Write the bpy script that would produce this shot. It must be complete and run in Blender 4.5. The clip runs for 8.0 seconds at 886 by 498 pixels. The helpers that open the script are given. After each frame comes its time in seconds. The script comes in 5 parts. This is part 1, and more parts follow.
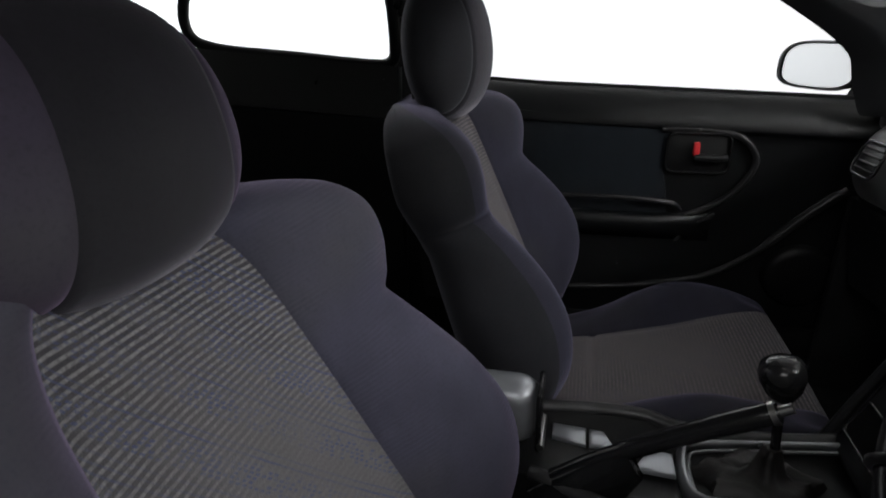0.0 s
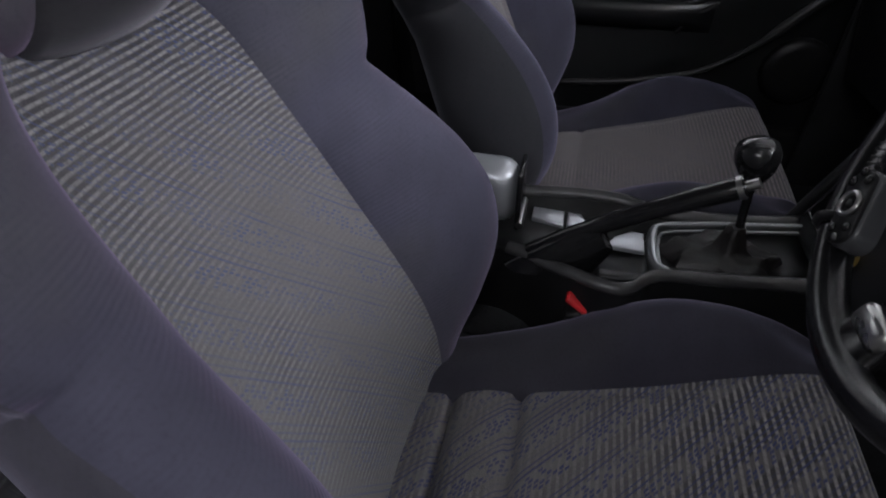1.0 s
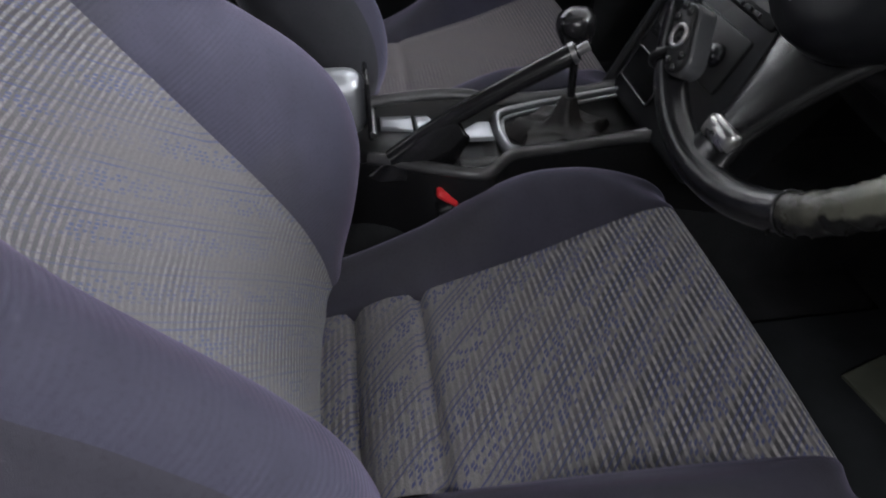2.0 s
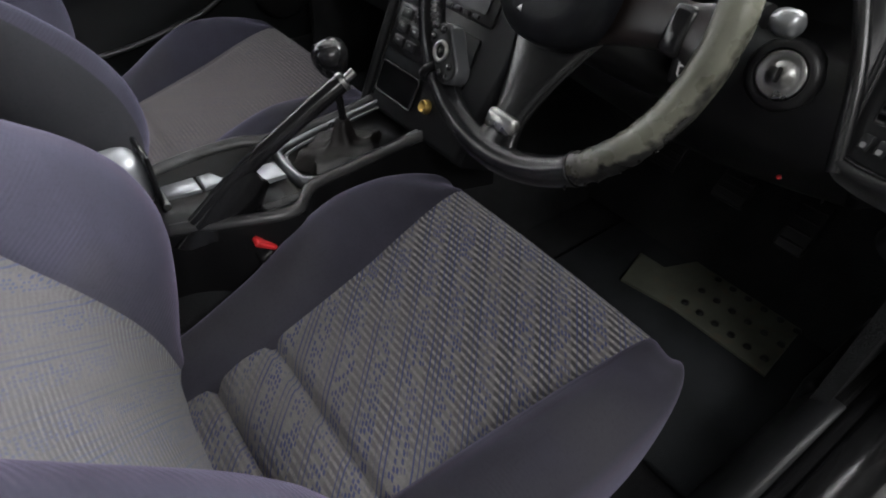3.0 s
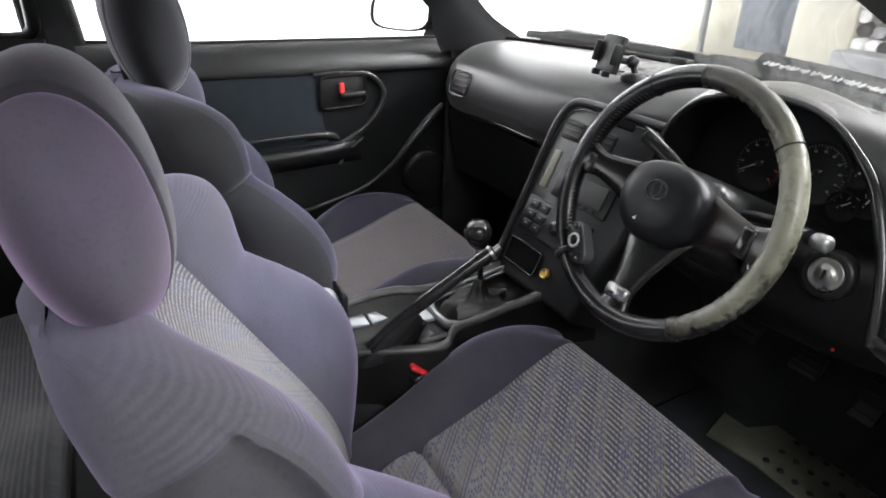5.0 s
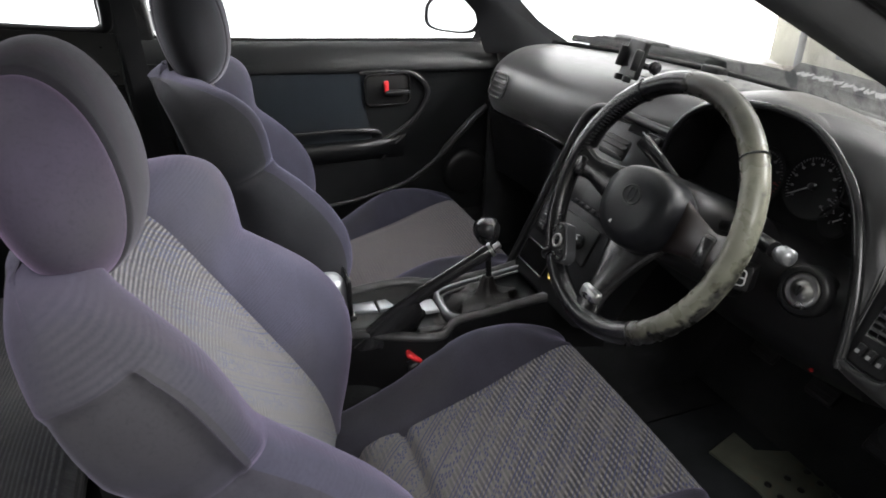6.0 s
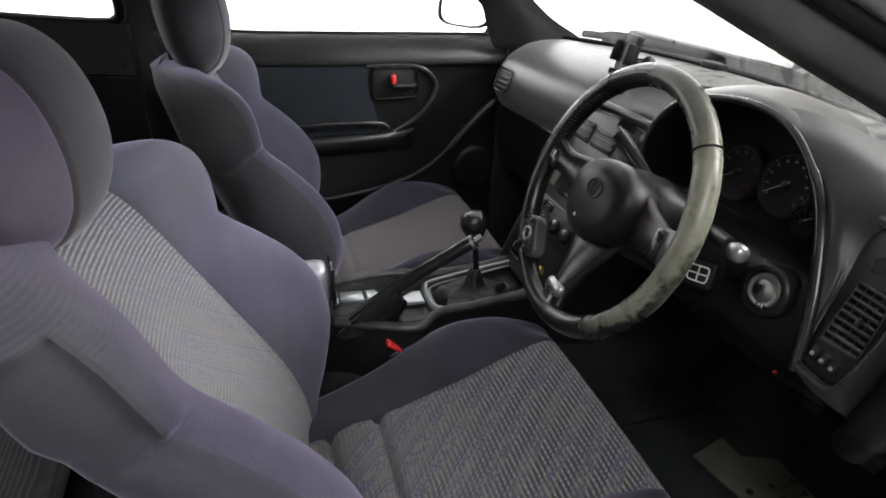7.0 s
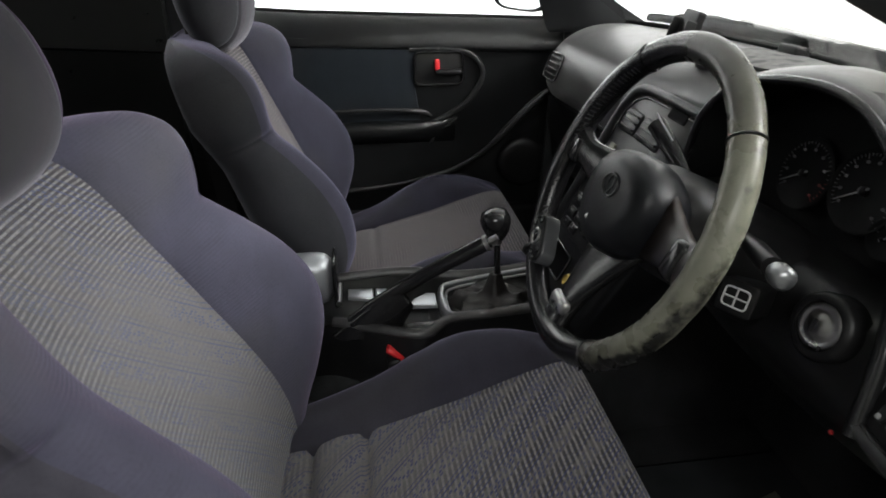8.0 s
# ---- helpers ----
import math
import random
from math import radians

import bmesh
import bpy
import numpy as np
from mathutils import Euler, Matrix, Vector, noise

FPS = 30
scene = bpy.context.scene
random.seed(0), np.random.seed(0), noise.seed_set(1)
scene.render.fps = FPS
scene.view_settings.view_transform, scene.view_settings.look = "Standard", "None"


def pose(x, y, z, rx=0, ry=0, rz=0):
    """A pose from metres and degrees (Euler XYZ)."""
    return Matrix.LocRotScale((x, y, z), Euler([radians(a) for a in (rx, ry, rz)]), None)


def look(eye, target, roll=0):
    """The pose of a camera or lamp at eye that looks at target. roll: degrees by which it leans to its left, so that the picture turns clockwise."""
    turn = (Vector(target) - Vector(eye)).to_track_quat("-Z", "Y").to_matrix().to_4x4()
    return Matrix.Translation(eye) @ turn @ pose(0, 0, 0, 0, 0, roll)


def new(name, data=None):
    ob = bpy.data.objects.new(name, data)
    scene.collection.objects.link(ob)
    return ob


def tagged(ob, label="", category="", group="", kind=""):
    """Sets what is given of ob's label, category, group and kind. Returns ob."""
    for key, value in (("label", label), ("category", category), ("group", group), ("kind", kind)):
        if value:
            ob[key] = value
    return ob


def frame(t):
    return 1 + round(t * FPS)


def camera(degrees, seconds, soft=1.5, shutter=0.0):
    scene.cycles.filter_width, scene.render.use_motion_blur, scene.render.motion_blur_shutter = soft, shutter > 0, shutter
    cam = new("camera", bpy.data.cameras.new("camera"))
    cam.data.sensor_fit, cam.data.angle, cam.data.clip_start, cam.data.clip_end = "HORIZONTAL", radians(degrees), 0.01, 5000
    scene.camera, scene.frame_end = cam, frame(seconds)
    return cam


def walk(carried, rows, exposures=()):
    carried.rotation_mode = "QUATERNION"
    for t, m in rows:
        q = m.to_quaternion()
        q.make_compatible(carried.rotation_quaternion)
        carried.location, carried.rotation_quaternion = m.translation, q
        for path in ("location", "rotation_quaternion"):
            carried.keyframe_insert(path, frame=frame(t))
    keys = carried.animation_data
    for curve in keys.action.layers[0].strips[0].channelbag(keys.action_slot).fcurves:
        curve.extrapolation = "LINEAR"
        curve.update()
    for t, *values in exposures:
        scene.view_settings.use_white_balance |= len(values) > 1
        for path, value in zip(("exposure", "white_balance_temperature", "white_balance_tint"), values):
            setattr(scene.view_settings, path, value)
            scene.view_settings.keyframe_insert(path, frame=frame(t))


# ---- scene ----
cam = camera(71.9, 8.0, soft=1.8, shutter=0.2)
PATH = [
    (0, (0.1005, -0.7057, 1.03), (-0.3268, 1.1189, 0.333), -0.7),
    (0.5, (0.1239, -0.7251, 1.032), (-0.3497, 0.973, 0.087), -0.5),
    (1, (0.1233, -0.7312, 0.997), (-0.2311, 0.8109, -0.227), -0.1),
    (1.5, (0.1023, -0.7457, 0.977), (0.0051, 0.8013, -0.288), -0.2),
    (2, (0.0593, -0.7627, 0.965), (0.2732, 0.6807, -0.403), 0.4),
    (2.2, (0.0473, -0.7766, 0.97), (0.3847, 0.6053, -0.436), 0.2),
    (3.3, (-0.047, -0.7621, 1.022), (0.9938, 0.3813, -0.246), 0.9),
    (3.5, (-0.0521, -0.7595, 1.034), (1.0495, 0.4172, -0.15), 0.6),
    (4, (-0.0683, -0.8007, 1.071), (1.123, 0.5126, 0.146), 0.3),
    (4.5, (-0.1953, -0.8627, 1.111), (0.8468, 0.5915, 0.216), 0.9),
    (4.7, (-0.2364, -0.8766, 1.125), (0.7293, 0.6234, 0.22), 0.8),
    (5.8, (-0.1296, -0.9844, 1.149), (0.4956, 0.6822, 0.238), 0.4),
    (6, (-0.1064, -1.0009, 1.144), (0.5002, 0.6745, 0.235), 0.5),
    (6.5, (-0.0563, -1.0304, 1.141), (0.492, 0.6619, 0.226), 0.3),
    (7, (-0.0093, -1.0432, 1.136), (0.4776, 0.6669, 0.221), 0.4),
    (7.5, (0.0521, -1.0319, 1.123), (0.4513, 0.6992, 0.204), 0.4),
    (8, (0.128, -0.9564, 1.082), (0.37, 0.8018, 0.158), -0.0),
]
walk(cam, [(t, look(eye, target, roll)) for t, eye, target, roll in PATH],
     exposures=[(0.0, -1.85, 6350, 10), (0.5, -1.65, 6200, 12), (1.0, -1.25, 6080, 14), (2.2, -0.38, 6150, 12), (3.3, -0.15, 6350, 10), (3.8, 0.4, 6250, 10), (4.5, 0.5, 6300, 10), (5.8, -0.05, 6400, 10), (6.5, -0.16, 6450, 10), (7.5, -0.35, 6440, 9), (8.0, -0.64, 6480, 7)])

# world and lamps: a white-painted garage with panel lamps added out of view
world = bpy.data.worlds.new("garage_air")
scene.world = world
world.use_nodes = True
world.node_tree.nodes["Background"].inputs[0].default_value = (0.9, 0.95, 1.0, 1)
world.node_tree.nodes["Background"].inputs[1].default_value = 0.02


def panel_lamp(name, x, y, z, sx, sy, watts, target=None):
    data = bpy.data.lights.new(name, "AREA")
    data.shape, data.size, data.size_y, data.energy = "RECTANGLE", sx, sy, watts
    data.color = (1.0, 0.985, 0.97)
    ob = new(name, data)
    ob.matrix_world = look((x, y, z), target or (x, y, 0))
    return ob


# unseen lamps, placed where they light the seats, dash and clutter
panel_lamp("added_lamp", -0.3, -3.2, 2.9, 1.8, 0.9, 58, (-0.1, -0.4, 0.8))
panel_lamp("added_lamp", 3.6, 0.2, 3.22, 2.6, 1.6, 62)
panel_lamp("added_lamp", 3.2, -1.6, 3.0, 2.0, 1.0, 205, (0.0, -0.2, 0.6))


# ---------------------------------------------------------------- materials
class Nodes:
    """Short hand for a node tree."""

    def __init__(self, name):
        self.mat = bpy.data.materials.new(name)
        self.mat.use_nodes = True
        self.tree = self.mat.node_tree
        self.bsdf = self.tree.nodes["Principled BSDF"]

    def add(self, kind, **inputs):
        node = self.tree.nodes.new(kind)
        for key, value in inputs.items():
            self.put(node, key.replace("_", " "), value)
        return node

    def put(self, node, key, value):
        slot = node.inputs[key]
        if isinstance(value, bpy.types.NodeSocket):
            self.tree.links.new(value, slot)
        else:
            slot.default_value = value

    def math(self, op, a, b=0.0, c=0.0):
        node = self.tree.nodes.new("ShaderNodeMath")
        node.operation = op
        for k, value in enumerate((a, b, c)):
            if isinstance(value, bpy.types.NodeSocket):
                self.tree.links.new(value, node.inputs[k])
            else:
                node.inputs[k].default_value = value
        return node.outputs[0]

    def mix(self, f, a, b):
        node = self.tree.nodes.new("ShaderNodeMix")
        node.data_type = "RGBA"
        for key, value in ((0, f), (6, a), (7, b)):
            if isinstance(value, bpy.types.NodeSocket):
                self.tree.links.new(value, node.inputs[key])
            else:
                node.inputs[key].default_value = (*value, 1) if key else value
        return node.outputs[2]

    def noise(self, scale, detail=3.0, uv=False, stretch=(1, 1, 1)):
        co = self.add("ShaderNodeTexCoord").outputs["UV" if uv else "Object"]
        mp = self.add("ShaderNodeMapping", Vector=co)
        mp.inputs["Scale"].default_value = stretch
        n = self.add("ShaderNodeTexNoise", Vector=mp.outputs[0], Scale=scale, Detail=detail)
        return n.outputs[0]

    def ramp(self, value, lo, hi):
        node = self.tree.nodes.new("ShaderNodeMapRange")
        self.tree.links.new(value, node.inputs[0])
        node.inputs[1].default_value, node.inputs[2].default_value = lo, hi
        node.inputs[3].default_value, node.inputs[4].default_value = 0, 1
        return node.outputs[0]

    def bump(self, height, distance, strength=1.0):
        node = self.add("ShaderNodeBump", Height=height, Distance=distance, Strength=strength)
        self.tree.links.new(node.outputs[0], self.bsdf.inputs["Normal"])

    def set(self, **inputs):
        for key, value in inputs.items():
            self.put(self.bsdf, key.replace("_", " "), value)


def surface(name, colour, rough=0.5, metal=0.0, vary=0.25, grain=600, depth=0.0002, big=7.0, spec=0.5, worn=None):
    """A plain surface with stains and grain at two scales."""
    n = Nodes(name)
    dark = tuple(c * (1 - vary) for c in colour)
    lite = tuple(min(1, c * (1 + vary)) for c in colour)
    f = n.ramp(n.noise(big, 5), 0.3, 0.7)
    col = n.mix(f, dark, lite)
    if worn:
        col = n.mix(n.ramp(n.noise(big * 3, 6), 0.55, 0.75), col, worn)
    n.set(Base_Color=col, Metallic=metal)
    n.put(n.bsdf, "Specular IOR Level", spec)
    n.set(Roughness=n.math("ADD", n.math("MULTIPLY", n.noise(big * 5, 4), 0.16), rough - 0.08))
    if depth:
        n.bump(n.noise(grain, 2), depth, 0.6)
    return n.mat


def cloth(name, colour, rib=0.0042, sheen=(0.50, 0.46, 0.70), vary=0.2, cord=0.0, weight=0.4, weave=1.0):
    """Soft velour with a fine woven rib; cord adds a coarser rib in patches."""
    n = Nodes(name)
    uv = n.add("ShaderNodeTexCoord").outputs["UV"]
    sep = n.add("ShaderNodeSeparateXYZ", Vector=uv)
    wave = n.math("SINE", n.math("MULTIPLY", sep.outputs[1], 2 * math.pi / rib))
    patch = n.ramp(n.noise(9, 4), 0.42, 0.62)
    wave = n.math("MULTIPLY", wave, n.math("ADD", n.math("MULTIPLY", patch, 0.6 * weave), 0.1 * weave))
    if cord:
        coarse = n.math("SINE", n.math("MULTIPLY", n.math("ADD", sep.outputs[1], n.math("MULTIPLY", n.noise(30, 2), 0.003)), 2 * math.pi / 0.0052))
        where = n.ramp(n.noise(11, 3), 0.40, 0.62)
        wave = n.math("ADD", wave, n.math("MULTIPLY", coarse, n.math("MULTIPLY", where, cord)))
    f = n.ramp(n.noise(6, 5), 0.25, 0.75)
    col = n.mix(f, tuple(c * (1 - vary) for c in colour), tuple(c * (1 + vary) for c in colour))
    grey = sum(colour) / 3
    nap = n.ramp(n.noise(1.0, 4, stretch=(28, 16, 12)), 0.35, 0.68)
    col = n.mix(n.math("MULTIPLY", nap, 0.32), col, tuple(c * 0.55 for c in colour))
    rubbed = n.ramp(n.noise(3.1, 5), 0.46, 0.62)
    col = n.mix(n.math("MULTIPLY", rubbed, 0.65), col, (grey * 1.02, grey * 1.0, grey * 1.05))
    col = n.mix(n.math("MULTIPLY", n.ramp(n.noise(260, 3), 0.5, 0.75), 0.35), col, tuple(c * 0.55 for c in colour))
    col = n.mix(n.math("MULTIPLY", n.math("MULTIPLY_ADD", wave, 0.5, 0.5), 0.28), col, tuple(c * 0.4 for c in colour))
    n.set(Base_Color=col, Roughness=0.88)
    n.put(n.bsdf, "Specular IOR Level", 0.2)
    n.put(n.bsdf, "Sheen Weight", weight)
    n.put(n.bsdf, "Sheen Roughness", 0.4)
    n.put(n.bsdf, "Sheen Tint", (*sheen, 1))
    n.bump(n.math("ADD", n.math("MULTIPLY", wave, 0.5), n.math("MULTIPLY", n.noise(1500, 2), 0.5)), 0.0005, 0.6)
    return n.mat


def ribbed(name, pale, gap, blue, rib=0.0066, slope=1.0, duty=0.45, wear=0.6, tint=0.8, breaks=0.5, fleck_size=0.0052, fresh=(0.43, 0.56), soften=0.0):
    """Seat centre cloth: pale ribs across, darker gaps, slanted blue lines and columns of blue flecks, rubbed flat in places."""
    n = Nodes(name)
    uv = n.add("ShaderNodeTexCoord").outputs["UV"]
    sep = n.add("ShaderNodeSeparateXYZ", Vector=uv)
    u, v = sep.outputs[0], sep.outputs[1]
    v2 = n.math("ADD", v, n.math("MULTIPLY", n.noise(25, 3, uv=True), 0.0030))
    row = n.math("MULTIPLY", v2, 1 / rib)
    frac = n.math("FRACT", row)
    rise = n.math("MULTIPLY", n.ramp(frac, duty, duty + 0.16), n.math("SUBTRACT", 1.0, n.ramp(frac, 0.84, 1.0)))
    thread = n.noise(1.0, 1, uv=True, stretch=(900, 260, 1))
    broken = n.ramp(n.noise(1.0, 2, uv=True, stretch=(230, 1 / rib, 1)), 0.32, 0.58)
    rise = n.math("MULTIPLY", rise, n.math("MULTIPLY_ADD", broken, breaks, 1 - breaks))
    worn = n.ramp(n.noise(4.2, 6, uv=True), 0.28, 0.52)
    flat = n.math("MULTIPLY", n.math("MULTIPLY", worn, wear), n.math("SUBTRACT", 1.0, n.ramp(v, *fresh)))
    rise2 = n.math("ADD", n.math("MULTIPLY", rise, n.math("SUBTRACT", 1.0, flat)), n.math("MULTIPLY", flat, 0.42))
    palecol = n.mix(thread, tuple(c * 0.66 for c in pale), tuple(c * 1.25 for c in pale))
    col = n.mix(rise2, gap, palecol)
    fuzz = n.ramp(n.noise(520, 3, uv=True), 0.35, 0.7)
    col = n.mix(n.math("MULTIPLY", fuzz, 0.3), col, tuple(c * 0.9 for c in gap))
    # the slanted figure: columns of flecks between thin lines
    slant = n.math("ADD", n.math("ADD", u, n.math("MULTIPLY", v, slope)), n.math("MULTIPLY", n.noise(40, 2, uv=True), 0.002))
    wide = n.math("MULTIPLY", slant, 1 / 0.062)
    band = n.math("FRACT", wide)
    def between(lo, hi, edge=0.02):
        return n.math("MULTIPLY", n.ramp(band, lo, lo + edge), n.math("SUBTRACT", 1.0, n.ramp(band, hi, hi + edge)))
    figure = n.math("MULTIPLY", slant, 1 / fleck_size)
    column = n.math("FLOOR", figure)
    stagger = n.add("ShaderNodeTexWhiteNoise", Vector=n.add("ShaderNodeCombineXYZ", X=column, Y=3.0).outputs[0])
    climb = n.math("ADD", n.math("MULTIPLY", v, 1 / (fleck_size * 1.1)), stagger.outputs[0])
    cell = n.add("ShaderNodeCombineXYZ", X=column, Y=n.math("FLOOR", climb))
    white = n.add("ShaderNodeTexWhiteNoise", Vector=cell.outputs[0])
    def inside(value):
        f = n.math("FRACT", value)
        return n.math("MULTIPLY", n.ramp(f, 0.10, 0.24), n.math("SUBTRACT", 1.0, n.ramp(f, 0.74, 0.90)))
    dot = n.math("MULTIPLY", inside(figure), inside(climb))
    fleck = n.math("MULTIPLY", n.math("MULTIPLY", n.ramp(white.outputs[0], 0.28, 0.40), dot), n.math("MULTIPLY_ADD", n.ramp(n.noise(330, 2, uv=True), 0.34, 0.52), 0.6, 0.4))
    which = n.add("ShaderNodeTexWhiteNoise", Vector=n.add("ShaderNodeCombineXYZ", X=n.math("FLOOR", wide), Y=0.0).outputs[0])
    lines = n.math("ADD", n.math("ADD", between(0.56, 0.60), n.math("MULTIPLY", between(0.70, 0.73), 0.8)), n.math("MULTIPLY", between(0.84, 0.88), which.outputs[0]))
    lines = n.math("MULTIPLY", lines, n.math("MULTIPLY_ADD", broken, 0.35, 0.65))
    faint = n.math("MULTIPLY_ADD", n.ramp(n.noise(11, 4, uv=True), 0.34, 0.56), 0.75, 0.25)
    mask = n.math("MULTIPLY", n.math("ADD", n.math("MULTIPLY", between(0.02, 0.46, 0.05), fleck), lines), faint)
    mask = n.math("MINIMUM", n.math("MULTIPLY", mask, tint), 0.9)
    rubbed = tuple(0.45 * p + 0.55 * g for p, g in zip(pale, gap))
    col = n.mix(n.math("MULTIPLY", between(0.0, 0.48, 0.05), soften), col, rubbed)
    col = n.mix(mask, col, blue)
    stain = n.ramp(n.noise(8, 6, uv=True), 0.48, 0.72)
    col = n.mix(n.math("MULTIPLY", stain, 0.3), col, (0.130, 0.122, 0.118))
    n.set(Base_Color=col, Roughness=0.92)
    n.put(n.bsdf, "Specular IOR Level", 0.15)
    n.put(n.bsdf, "Sheen Weight", 0.2)
    n.bump(n.math("ADD", rise2, n.math("MULTIPLY", fuzz, 0.4)), 0.0012, 0.7)
    return n.mat


def worn_leather(name):
    """Steering wheel leather: black, rubbed olive and then pale round one side, with greasy patches and a frayed dark outer edge."""
    n = Nodes(name)
    sep = n.add("ShaderNodeSeparateXYZ", Vector=n.add("ShaderNodeTexCoord").outputs["Object"])
    rise = n.math("ADD", n.math("MULTIPLY", sep.outputs[0], 0.391), n.math("MULTIPLY", sep.outputs[2], 0.921))
    turn = n.math("ADD", n.math("ARCTAN2", rise, n.math("MULTIPLY", sep.outputs[1], -1.0)), n.math("MULTIPLY_ADD", n.noise(45, 5), 0.3, -0.15))
    olive = n.math("MULTIPLY", n.math("SUBTRACT", 1.0, n.ramp(turn, 1.05, 1.95)), n.ramp(turn, -1.20, -0.80))
    pale = n.math("MULTIPLY", n.math("SUBTRACT", 1.0, n.ramp(turn, 0.50, 1.15)), n.ramp(turn, -0.92, -0.50))
    f = n.ramp(n.noise(16, 6), 0.35, 0.65)
    col = n.mix(olive, (0.010, 0.010, 0.0105), n.mix(f, (0.030, 0.029, 0.022), (0.052, 0.050, 0.038)))
    col = n.mix(pale, col, n.mix(f, (0.120, 0.121, 0.090), (0.205, 0.206, 0.160)))
    col = n.mix(n.math("MULTIPLY", n.ramp(n.noise(48, 7), 0.58, 0.78), 0.7), col, (0.055, 0.054, 0.040))
    far = n.add("ShaderNodeVectorMath", Vector=n.add("ShaderNodeTexCoord").outputs["Object"])
    far.operation = "LENGTH"
    low = n.math("SUBTRACT", 1.0, n.ramp(turn, -0.75, 0.15))
    edge = n.math("ADD", far.outputs["Value"], n.math("MULTIPLY", n.noise(70, 5), n.math("MULTIPLY_ADD", low, 0.014, 0.010)))
    col = n.mix(n.ramp(edge, 0.1935, 0.1975), col, (0.012, 0.012, 0.011))
    n.set(Base_Color=col, Roughness=n.math("MULTIPLY_ADD", n.noise(40, 4), 0.26, 0.16))
    n.bump(n.math("ADD", n.noise(700, 3), n.math("MULTIPLY", n.noise(60, 4), 1.5)), 0.0004, 0.6)
    return n.mat


def streaked(name):
    """Pale glare with dark slanted shadow smears, both painted into the colour."""
    n = Nodes(name)
    f = n.ramp(n.noise(1.0, 5, stretch=(22, 38, 40)), 0.52, 0.62)
    g = n.ramp(n.noise(90, 5), 0.35, 0.75)
    col = n.mix(f, n.mix(g, (0.09, 0.09, 0.088), (0.17, 0.17, 0.165)), (0.022, 0.024, 0.025))
    n.set(Base_Color=col, Roughness=0.7)
    n.bump(n.noise(300, 3), 0.0006, 0.5)
    return n.mat


def glow(name, colour, strength):
    n = Nodes(name)
    n.set(Base_Color=(*colour, 1))
    n.put(n.bsdf, "Emission Color", (*colour, 1))
    n.put(n.bsdf, "Emission Strength", strength)
    return n.mat


def glass(name, tint=(1, 1, 1)):
    n = Nodes(name)
    n.set(Base_Color=(*tint, 1), Roughness=0.0, IOR=1.45)
    n.put(n.bsdf, "Transmission Weight", 1.0)
    return n.mat


# driver cushion sides: seat velour darkened, its shade in the colour
PURPLE = cloth("shaded_purple_velour", (0.046, 0.044, 0.060), weave=0.3, weight=0.6, sheen=(0.46, 0.42, 0.62))
# passenger seat: the same velour with its shade put into the colour
PURPLE_P = cloth("shaded_passenger_velour", (0.044, 0.043, 0.064), weight=0.5)
# driver headrest sides: velour with the light on them in its colour
PURPLE_LIT = cloth("lit_plain_purple_velour", (0.090, 0.078, 0.114), weave=0.0, weight=0.6, sheen=(0.64, 0.46, 0.74))
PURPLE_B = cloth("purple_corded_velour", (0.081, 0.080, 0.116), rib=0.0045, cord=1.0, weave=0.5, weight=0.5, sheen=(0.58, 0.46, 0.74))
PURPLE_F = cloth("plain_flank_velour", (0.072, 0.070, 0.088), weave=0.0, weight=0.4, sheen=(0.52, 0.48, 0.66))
# headrest band: the same velour, darkened in colour for its shade
PURPLE_SHADE = cloth("shaded_purple_grey_velour", (0.037, 0.035, 0.043), weave=0.0, weight=0.7, sheen=(0.5, 0.48, 0.55))
GREYBACK = cloth("grey_seat_back_cloth", (0.045, 0.045, 0.052), rib=0.003, sheen=(0.4, 0.4, 0.45))
# passenger flanks and headrest sides: velour greyed to paint their shade
FLANK_SHADE = cloth("shaded_flank_cloth", (0.032, 0.032, 0.037), weave=0.0, weight=0.5, sheen=(0.45, 0.45, 0.52))
INSERT = ribbed("ribbed_seat_cloth", (0.40, 0.386, 0.384), (0.066, 0.064, 0.072), (0.085, 0.105, 0.215), slope=0.75, duty=0.42, wear=0.92, tint=0.85, breaks=0.55, soften=0.15, fresh=(0.34, 0.54))
CUSHION = ribbed("ribbed_cushion_cloth", (0.355, 0.335, 0.322), (0.054, 0.051, 0.054), (0.046, 0.056, 0.140), slope=-1.0, rib=0.0084, duty=0.42, wear=0.95, tint=1.7, breaks=0.55, fleck_size=0.0060, fresh=(0.24, 0.44), soften=0.45)
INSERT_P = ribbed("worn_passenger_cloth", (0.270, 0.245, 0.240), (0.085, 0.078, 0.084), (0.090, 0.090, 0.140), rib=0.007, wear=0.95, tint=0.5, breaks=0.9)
INSERT_R = ribbed("dark_rear_cloth", (0.08, 0.08, 0.086), (0.018, 0.018, 0.021), (0.025, 0.03, 0.06), rib=0.009, wear=0.3, tint=0.4)
RUBBER = surface("matt_black_rubber", (0.006, 0.006, 0.0065), 0.9, depth=0.0002, spec=0.08)
DASH = surface("soft_black_vinyl", (0.0105, 0.0105, 0.0112), 0.33, grain=900, depth=0.0004, vary=0.35)
# weak sheen: the vinyl turns paler at grazing angles
dash_inputs = DASH.node_tree.nodes["Principled BSDF"].inputs
dash_inputs["Sheen Weight"].default_value, dash_inputs["Sheen Roughness"].default_value = 0.14, 0.5
BLACK = surface("black_plastic", (0.0085, 0.0085, 0.009), 0.38, grain=900, depth=0.0002, spec=0.3)
SATIN = surface("satin_black_plastic", (0.011, 0.011, 0.0118), 0.20, grain=400, depth=0.0001)
TRIMEDGE = surface("paler_black_trim", (0.020, 0.020, 0.021), 0.24, grain=400, depth=0.0001)
